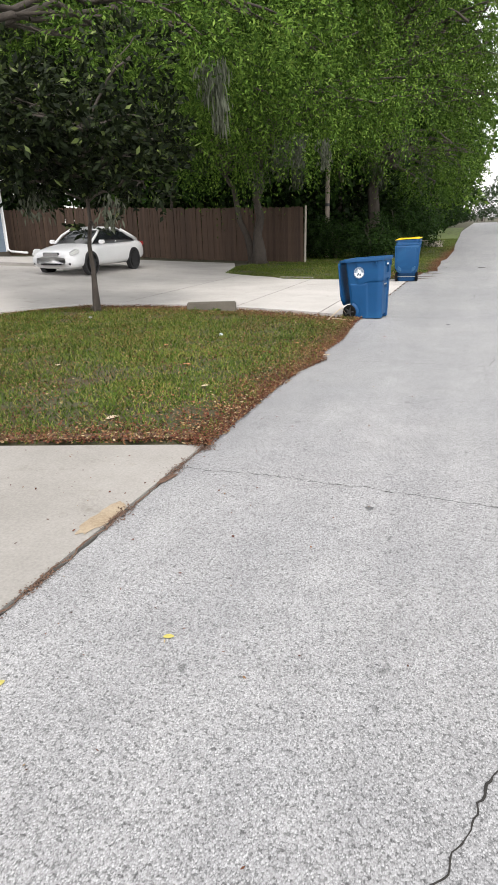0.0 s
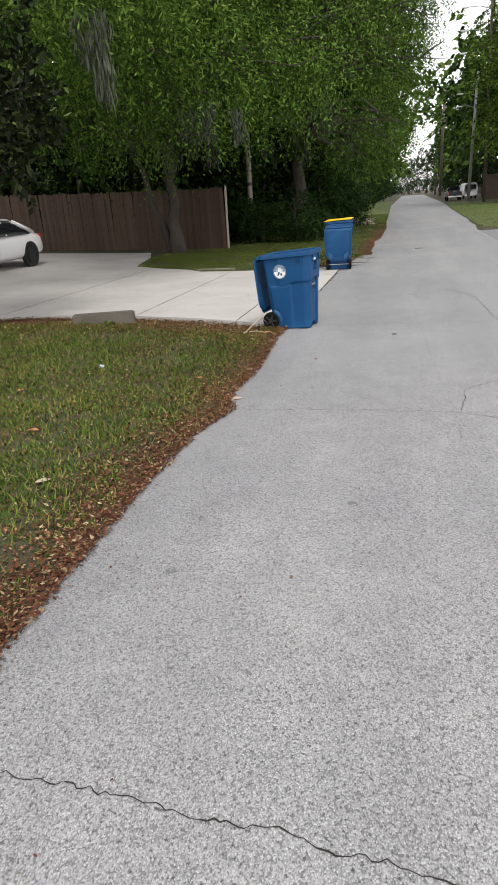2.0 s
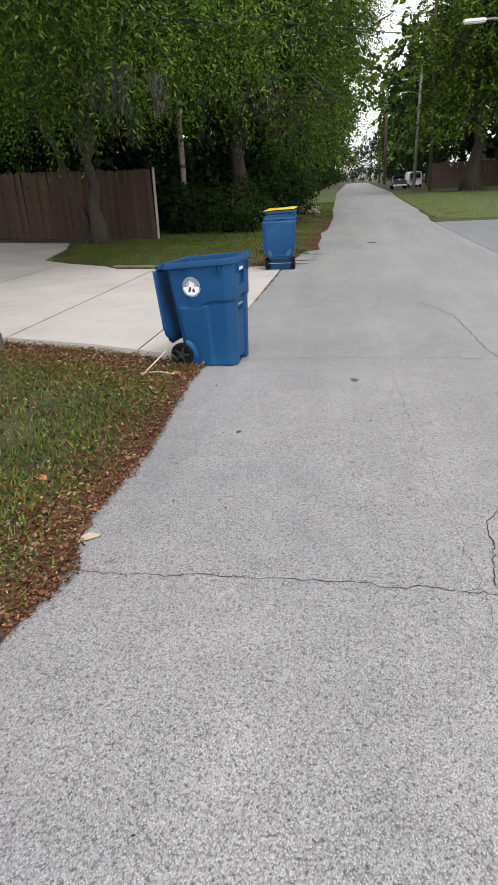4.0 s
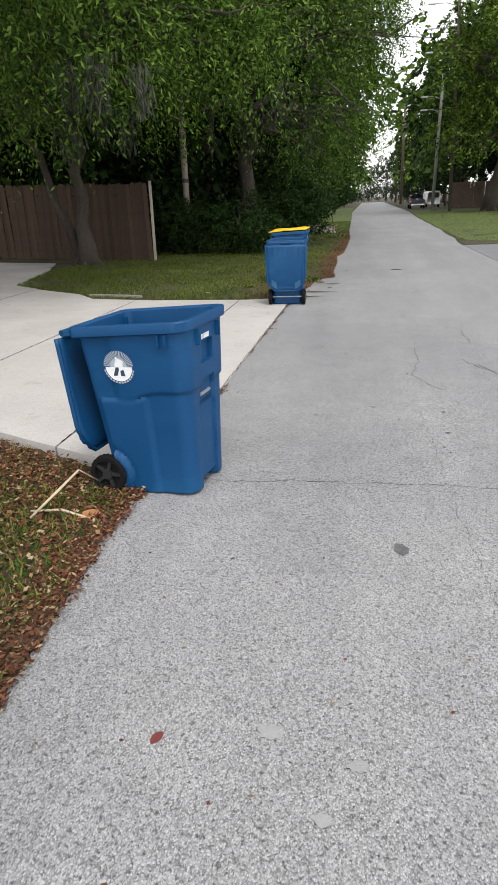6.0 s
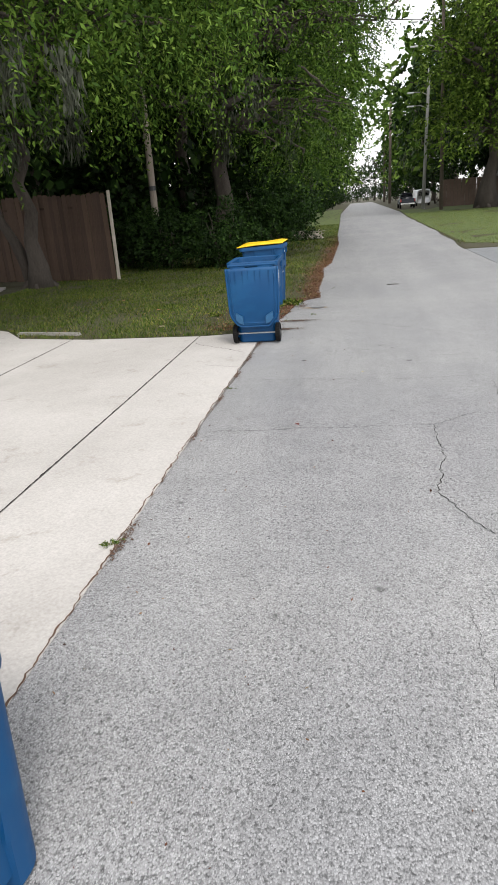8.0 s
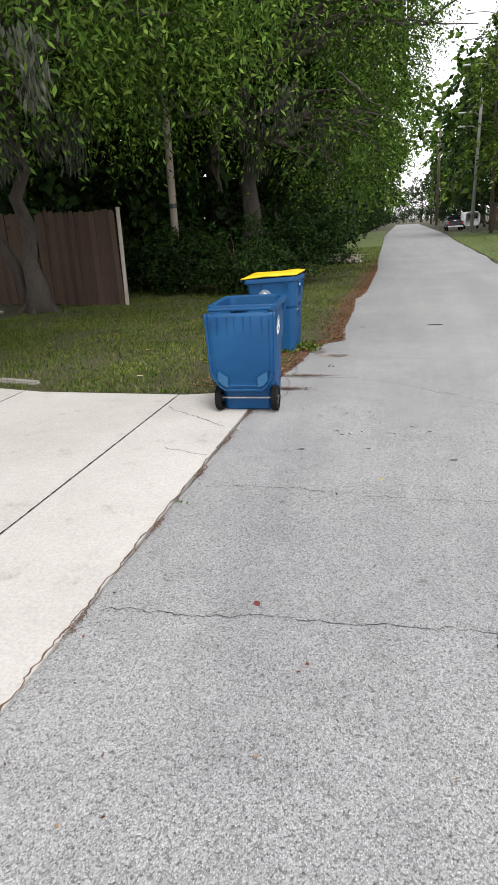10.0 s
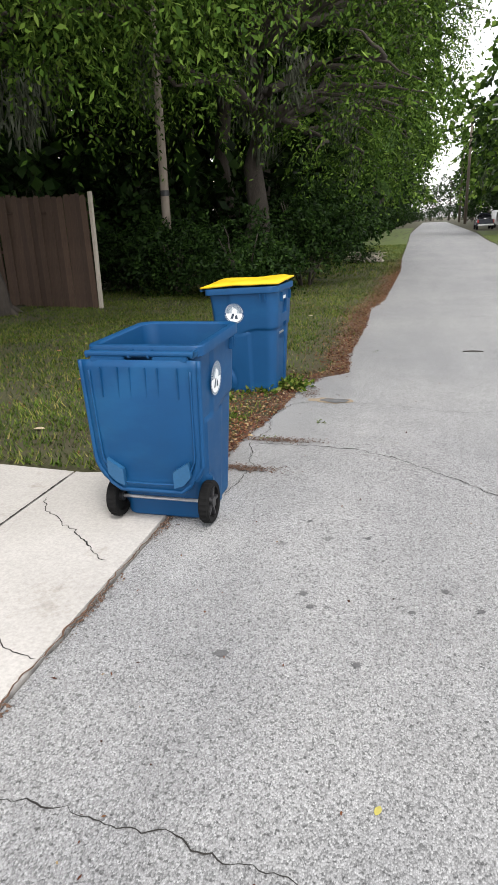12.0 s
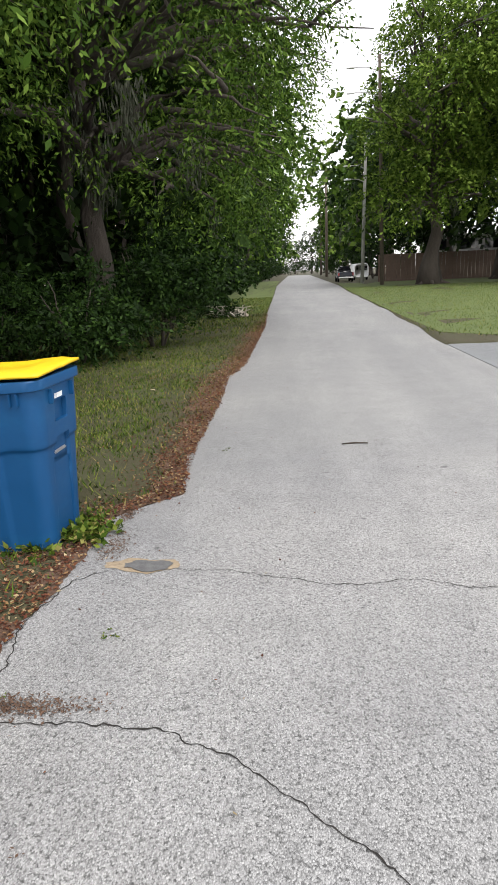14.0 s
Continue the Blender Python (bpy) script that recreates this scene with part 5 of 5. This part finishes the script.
box("corner_trim", pose(HX - 0.03, HY + 7.98, HZ + 1.8), (0.16, 0.16, 3.3), M_TRIM, house, 0.004)
bm = bmesh.new()
rv2 = [(HX + 0.5, HY - 0.5, HZ + 3.45), (HX - 8.6, HY - 0.5, HZ + 3.45), (HX - 8.6, HY + 8.6, HZ + 3.45), (HX + 0.5, HY + 8.6, HZ + 3.45), (HX - 4.0, HY + 3.0, HZ + 5.6), (HX - 4.0, HY + 5.0, HZ + 5.6)]
rv2 = [bm.verts.new(q) for q in rv2]
for f in ((0, 1, 4), (1, 2, 5, 4), (2, 3, 5), (3, 0, 4, 5), (3, 2, 1, 0)):
    bm.faces.new([rv2[i] for i in f])
bm_object("roof", bm, M_SHINGLE, house)
box("gutter", pose(HX - 4.0, HY - 0.56, HZ + 3.42), (9.2, 0.13, 0.13), M_TRIM, house, 0.02)
box("gutter", pose(HX + 0.56, HY + 4.0, HZ + 3.42), (0.13, 9.2, 0.13), M_TRIM, house, 0.02)
joined_tubes("downspout", [([(HX + 0.5, HY + 8.0, HZ + 3.4), (HX + 0.4, HY + 7.95, HZ + 3.25), (HX + 0.13, HY + 7.9, HZ + 3.0), (HX + 0.13, HY + 7.9, HZ + 0.3), (HX + 0.3, HY + 7.9, HZ + 0.18), (HX + 1.3, HY + 7.9, HZ + 0.1)], [0.055] * 6)], M_TRIM, house, 6)
bed = slab("kerb_strip", [(-24, 17.4), (-15.9, 20.8), (-15.9, 21.0), (-24, 17.65)], M_DRIVE_OLD, None, 0.12, 0.3, 2.0)
tagged(bed, "low concrete edging beside the driveway", "kerb", kind="structure")


# ---- vehicles ----
def car_wheel(root, x, y, r, mat):
    holder = new("wheel")
    holder.parent = root
    holder.location = (x, y, r)
    verts, faces = [], []
    prof = [(r * 0.62, -0.10), (r * 0.95, -0.10), (r, -0.07), (r, 0.07), (r * 0.95, 0.10), (r * 0.62, 0.10)]
    n, m = 28, 6
    for k in range(n):
        a = 2 * math.pi * k / n
        verts += [(rr * math.cos(a), q, rr * math.sin(a)) for rr, q in prof]
    faces = [(k * m + j, k * m + (j + 1) % m, ((k + 1) % n) * m + (j + 1) % m, ((k + 1) % n) * m + j) for k in range(n) for j in range(m)]
    mesh_object("tyre", verts, faces, M_TYRE, holder)
    bm = bmesh.new()
    add_cyl(bm, pose(0, 0, 0, 90), r * 0.63, r * 0.63, 0.12, 24)
    for k in range(5):
        add_box(bm, pose(0, 0, 0, 0, 72 * k, 0) @ pose(r * 0.32, 0, 0), (r * 0.55, 0.17, 0.06), 0.01)
    bm_object("rim", bm, mat, holder)


def loft(name, sections, material, root, seg=16, power=3.2):
    """A body through upright sections (x, half width, bottom, top, how much the top narrows)."""
    verts, faces = [], []
    for x, w, lo, hi, tuck in sections:
        cz, hz = (lo + hi) / 2, (hi - lo) / 2
        for k in range(seg):
            a = 2 * math.pi * k / seg
            c, s = math.cos(a), math.sin(a)
            yy = math.copysign(abs(c) ** (2 / power), c) * w
            zz = math.copysign(abs(s) ** (2 / power), s)
            verts.append((x, yy * (1 - tuck * max(0, zz)), cz + hz * zz))
    n = seg
    for i in range(len(sections) - 1):
        faces += [(i * n + k, i * n + (k + 1) % n, (i + 1) * n + (k + 1) % n, (i + 1) * n + k) for k in range(n)]
    faces += [tuple(range(n)), tuple((len(sections) - 1) * n + k for k in reversed(range(n)))]
    return mesh_object(name, verts, faces, material, root, True)


def sedan(x, y, turn, scale):
    root = tagged(new("car"), "white four-door sedan parked on the driveway", "car")
    root.matrix_basis = pose(x, y, float(rise(x, y)) + 0.008, -1.0, 0, turn) @ Matrix.Diagonal((scale, scale, scale, 1))
    loft("body", [(2.38, 0.55, 0.34, 0.58, 0), (2.32, 0.74, 0.24, 0.70, 0.05), (2.1, 0.86, 0.20, 0.80, 0.06), (1.6, 0.90, 0.20, 0.90, 0.07), (0.95, 0.91, 0.20, 0.98, 0.06), (0, 0.91, 0.20, 0.98, 0.05), (-1.2, 0.91, 0.20, 1.0, 0.06), (-1.8, 0.90, 0.22, 1.02, 0.08), (-2.2, 0.84, 0.28, 1.0, 0.08), (-2.36, 0.74, 0.36, 0.94, 0.06), (-2.42, 0.6, 0.42, 0.7, 0)], M_WHITE, root, 28, 4.0)
    loft("windows", [(1.15, 0.70, 0.90, 0.95, 0.1), (0.75, 0.78, 0.90, 1.16, 0.2), (0.3, 0.81, 0.90, 1.40, 0.3), (-0.4, 0.81, 0.90, 1.45, 0.3), (-1.0, 0.80, 0.90, 1.40, 0.3), (-1.5, 0.76, 0.90, 1.20, 0.25), (-1.95, 0.66, 0.90, 0.98, 0.1)], M_GLASS_D, root, 28, 4.5)
    loft("roof", [(0.32, 0.52, 1.37, 1.42, 0.1), (0.1, 0.57, 1.38, 1.465, 0.1), (-0.4, 0.58, 1.40, 1.48, 0.1), (-0.9, 0.56, 1.37, 1.455, 0.1), (-1.2, 0.5, 1.31, 1.37, 0.1)], M_WHITE, root, 20, 4)
    pillars = []
    for s in (-1, 1):
        pillars += [([(1.12, s * 0.70, 0.95), (0.72, s * 0.68, 1.2), (0.3, s * 0.56, 1.40)], [0.045, 0.04, 0.04]), ([(-1.15, s * 0.53, 1.35), (-1.55, s * 0.62, 1.17), (-2.0, s * 0.66, 0.99)], [0.06, 0.07, 0.07]), ([(-0.35, s * 0.78, 0.97), (-0.38, s * 0.58, 1.43)], [0.035, 0.035])]
    joined_tubes("pillar", pillars, M_WHITE, root, 8)
    for s in (-1, 1):
        car_wheel(root, 1.42, s * 0.82, 0.33, M_HUB)
        car_wheel(root, -1.38, s * 0.82, 0.33, M_HUB)
        box("mirror", pose(0.85, s * 0.98, 1.0), (0.14, 0.2, 0.13), M_WHITE, root, 0.03)
        box("headlamp", pose(2.12, s * 0.70, 0.70, 0, 24, s * -28), (0.36, 0.26, 0.14), M_LAMPGLASS, root, 0.04)
        box("fog_lamp", pose(2.31, s * 0.62, 0.37, 0, 0, s * -15), (0.06, 0.18, 0.09), M_HUB, root, 0.02)
        box("tail_lamp", pose(-2.28, s * 0.68, 0.86), (0.14, 0.22, 0.14), M_RED, root, 0.02)
        bm = bmesh.new()
        for wx in (1.42, -1.38):
            add_cyl(bm, pose(wx, s * 0.84, 0.35, 90), 0.39, 0.39, 0.16, 28)
        bm_object("wheel_arch", bm, M_HUB, root)
    for i in range(4):
        box("grille_bar", pose(2.355, 0, 0.60 + 0.035 * i, 0, 12, 0), (0.05, 0.62 - 0.03 * i, 0.016), M_CHROME, root, 0.004)
    box("grille", pose(2.34, 0, 0.65), (0.05, 0.62, 0.14), M_HUB, root, 0.02)
    box("air_intake", pose(2.35, 0, 0.36), (0.06, 0.86, 0.11), M_HUB, root, 0.03)
    return root


sedan(-13.6, 20.9, 270, 1.06)


def pickup(x, y, turn):
    root = tagged(new("pickup_truck"), "dark pickup truck parked at the roadside", "truck")
    root.matrix_basis = pose(x, y, 0.02, 0, 0, turn)
    loft("body", [(-2.7, 0.86, 0.5, 1.15, 0), (-2.6, 0.95, 0.42, 1.2, 0.02), (0.4, 0.96, 0.40, 1.2, 0.03), (1.6, 0.95, 0.42, 1.2, 0.05), (2.5, 0.9, 0.45, 1.08, 0.05), (2.65, 0.8, 0.5, 0.95, 0)], M_NAVY, root, 24, 6)
    loft("cab", [(1.35, 0.75, 1.1, 1.2, 0.1), (0.75, 0.84, 1.1, 1.78, 0.2), (-0.6, 0.84, 1.1, 1.84, 0.2), (-0.85, 0.8, 1.1, 1.7, 0.2)], M_GLASS_D, root, 20, 6)
    loft("roof", [(0.7, 0.62, 1.74, 1.82, 0.1), (-0.6, 0.64, 1.78, 1.88, 0.1)], M_NAVY, root, 16, 5)
    box("tailgate", pose(-2.69, 0, 0.9), (0.05, 1.6, 0.5), M_NAVY, root, 0.02)
    box("bumper", pose(-2.8, 0, 0.55), (0.16, 1.8, 0.18), M_CHROME, root, 0.03)
    for s in (-1, 1):
        box("tail_lamp", pose(-2.7, s * 0.88, 0.95), (0.06, 0.14, 0.36), M_RED, root, 0.02)
        for wx in (-1.7, 1.7):
            car_wheel(root, wx, s * 0.86, 0.38, M_HUB)
    return root


pickup(6.0, 101, 91)
far_van = tagged(new("van"), "white van parked far along the road", "van")
far_van.matrix_basis = pose(8.6, 109, 0.02, 0, 0, 95)
loft("body", [(-2.5, 0.9, 0.4, 2.1, 0.05), (-2.4, 0.98, 0.35, 2.2, 0.08), (1.2, 0.98, 0.35, 2.2, 0.1), (1.9, 0.95, 0.35, 1.5, 0.1), (2.5, 0.85, 0.4, 1.2, 0.1)], M_WHITE, far_van, 24, 6)
box("rear_window", pose(-2.47, 0, 1.6), (0.06, 1.5, 0.6), M_GLASS_D, far_van, 0.02)
for s in (-1, 1):
    for wx in (-1.6, 1.6):
        car_wheel(far_van, wx, s * 0.86, 0.36, M_HUB)

# the caravan behind a brown board wall, right of the road
caravan = tagged(new("motorhome"), "white motorhome with dark windows behind a board fence", "motorhome")
caravan.matrix_basis = pose(22.5, 98, 0.0)
box("body", pose(0, 0, 3.3), (13, 2.5, 3.4), M_TRIM, caravan, 0.15)
for i, wx in enumerate((-4.9, -2.2, 0.6, 3.2)):
    box("window", pose(wx, -1.27, 3.9), (1.9, 0.05, 1.2), M_GLASS_D, caravan, 0.02)
box("awning", pose(0, -1.4, 4.95), (11, 0.25, 0.25), M_TRIM, caravan, 0.06)
for wx in (-3, 1.5):
    box("roof_unit", pose(wx, 0, 5.15), (1.1, 1.0, 0.4), M_TRIM, caravan, 0.1)
for wx in (-4, 4):
    box("support", pose(wx, 0, 0.8), (1.2, 2.0, 1.7), M_HUB, caravan, 0.05)
far_fence = tagged(new("board_fence"), "brown board fence across the far lawn", "fence")
for i in range(80):
    box("board", pose(9.5 + 0.42 * i, 93 + 0.02 * (i % 2), 1.5, 0, random.uniform(-0.5, 0.5), 0), (0.40, 0.03, 3.0), M_BROWNWALL, far_fence, 0.004)
marker = box("marker_post", pose(18.3, 66.5, 0.65, 0, 2, 0), (0.22, 0.22, 1.4), M_STICK_W, None, 0.05)
tagged(marker, "short white marker post on the grass", "post")
crate = tagged(box("utility_box", pose(18.6, 72, 0.9), (2.6, 1.4, 1.8), M_HUB, None, 0.06), "dark metal utility box on the grass", "utility box")

# ---- small things ----
def curled_leaf(x, y, size, mat_cols, turn, label, z=0.004, name="fallen_leaf"):
    verts, faces = [], []
    n = 8
    for i in range(n + 1):
        t = i / n
        w = size * 0.3 * math.sin(math.pi * min(0.97, t * 0.93 + 0.05)) ** 0.8
        arch = size * 0.16 * math.sin(math.pi * t)
        for s in (-1, 0, 1):
            verts.append(((t - 0.5) * size, s * w, arch * (0.4 if s else 0.15) + z))
    faces = [(3 * i + j, 3 * i + j + 1, 3 * i + 4 + j, 3 * i + 3 + j) for i in range(n) for j in (0, 1)]
    ob = mesh_object(name, verts, faces, mat_cols, None, True)
    ob.matrix_basis = pose(x, y, 0, 0, 0, turn)
    return tagged(ob, label, "leaf", "fallen leaves on the road")


M_LY = surface("yellow_leaf", (0.34, 0.29, 0.05), (0.45, 0.40, 0.12), 0.6)
M_LR = surface("red_leaf", (0.09, 0.02, 0.018), (0.18, 0.035, 0.028), 0.6)
M_LT = surface("tan_leaf", (0.36, 0.28, 0.19), (0.52, 0.42, 0.30), 0.7)
M_LO = surface("orange_leaf", (0.34, 0.12, 0.05), (0.46, 0.20, 0.09), 0.7)
curled_leaf(-1.0, 2.1, 0.05, M_LY, 20, "yellow fallen leaf on the asphalt")
curled_leaf(-1.52, 1.62, 0.06, M_LY, 70, "yellow fallen leaf on the asphalt")
curled_leaf(-0.42, 17.52, 0.035, M_LY, 70, "yellow fallen leaf on the asphalt")
curled_leaf(-1.70, 8.25, 0.12, M_LT, 30, "large tan dry leaf at the road edge")
curled_leaf(-2.99, 4.89, 0.14, M_LT, 60, "large pale dry leaf on the lawn", 0.03)
curled_leaf(-1.13, 9.82, 0.06, M_LR, 65, "red fallen leaf on the asphalt")
curled_leaf(-0.98, 15.87, 0.05, M_LR, -50, "orange fallen leaf on the asphalt")
curled_leaf(-2.02, 11.3, 0.16, M_LO, 40, "large rust-coloured dry leaf beside the bin", 0.03)
for i, (lx, ly) in enumerate([(-3.3, 7.2), (-2.6, 6.2), (-4.2, 8.4), (-5.0, 6.8), (-2.3, 8.9), (-3.6, 20.6), (-4.2, 22.4), (-3.0, 25.0), (-5.5, 24.0), (-2.4, 27.5)]):
    curled_leaf(lx, ly, 0.11, M_LT if i % 2 else M_LO, 37 * i, "large dry leaf lying on the lawn", 0.035)

stick = joined_tubes("stick", [([(0.14, 24.47, 0.008), (0.26, 24.5, 0.01), (0.39, 24.49, 0.008)], [0.007, 0.009, 0.006])], M_BARK, None, 6)
tagged(stick, "short dark stick lying on the road", "stick")
hose = joined_tubes("vine", [([(-2.35, 11.2, 0.04), (-2.22, 11.35, 0.16), (-2.16, 11.5, 0.22), (-2.1, 11.62, 0.1)], [0.008, 0.009, 0.008, 0.006]), ([(-2.4, 11.3, 0.03), (-2.2, 11.3, 0.05), (-2.0, 11.25, 0.03)], [0.008, 0.009, 0.007])], M_LT, None, 6)
tagged(hose, "dry pale vine stem in the grass", "vine")


def crumpled(x, y, size, mat, label):
    bm = bmesh.new()
    bmesh.ops.create_icosphere(bm, subdivisions=2, radius=size, matrix=pose(x, y, 0.03 + size * 0.5))
    for v in bm.verts:
        o = v.co - Vector((x, y, 0.03 + size * 0.5))
        v.co += o * 0.7 * noise.noise(v.co * 30) 
        v.co.z = 0.02 + (v.co.z - 0.02) * 0.6
    return tagged(bm_object("crumpled_wrapper", bm, mat), label, "litter")


crumpled(-3.72, 9.4, 0.035, M_STICK_G, "crumpled white and blue wrapper in the grass")
crumpled(-7.2, 10.9, 0.035, M_STICK_G, "crumpled pale wrapper in the grass")


def weed(x, y, n, size, seed):
    gen = np.random.default_rng(seed)
    c = np.column_stack([gen.normal(x, size * 0.9, n), gen.normal(y, size * 0.7, n), np.full(n, 0.01)])
    d = unit(np.column_stack([gen.normal(0, 0.7, n), gen.normal(0, 0.7, n), np.full(n, 0.9)]))
    o, al, ac = sprays(c, d, 6, size * 1.1, size * 0.55, size * 0.16, 0.3, gen)
    return tagged(quads("weed", o, al, ac, M_GRASS), kind="stuff", label="small leafy green weed growing at the road edge", category="weed")


for i, (wx, wy, n, s) in enumerate([(-1.86, 13.85, 16, 0.03), (-1.76, 16.95, 8, 0.025), (-2.0, 22.2, 60, 0.11), (-1.72, 22.35, 60, 0.11), (-2.35, 21.7, 30, 0.09), (-1.75, 22.6, 30, 0.08), (-2.0, 21.2, 18, 0.06), (-1.18, 21.2, 5, 0.03), (-1.55, 20.75, 5, 0.03), (-5.0, 12.3, 20, 0.07), (-5.5, 12.25, 18, 0.07), (-0.95, 24.3, 4, 0.025), (-2.9, 21.5, 30, 0.08)]):
    weed(wx, wy, n, s, 200 + i)

# heap of cut branches on the verge
hg = np.random.default_rng(77)
heap = tagged(new("branch_heap"), "heap of cut pale branches and leaves on the verge", "branches")
heap.location = (-2.75, 42.6, 0)
joined_tubes("branch", [(limb((hg.uniform(-0.7, 0.7), hg.uniform(-0.5, 0.5), 0.05), (hg.uniform(-1.1, 0.8), hg.uniform(-0.7, 0.7), hg.uniform(0.1, 0.5)), hg, 5), [0.035, 0.03, 0.025, 0.02, 0.012]) for i in range(34)], M_POST, heap, 5)
c = np.column_stack([hg.uniform(-1.4, 0.4, 150), hg.normal(0, 0.5, 150), hg.uniform(0.1, 0.6, 150)])
quads("foliage", *sprays(c, unit(hg.normal(0, 1, c.shape)), 8, 0.4, 0.13, 0.025, 0.4, hg), M_LEAF_SHADED, heap)["kind"] = "stuff"
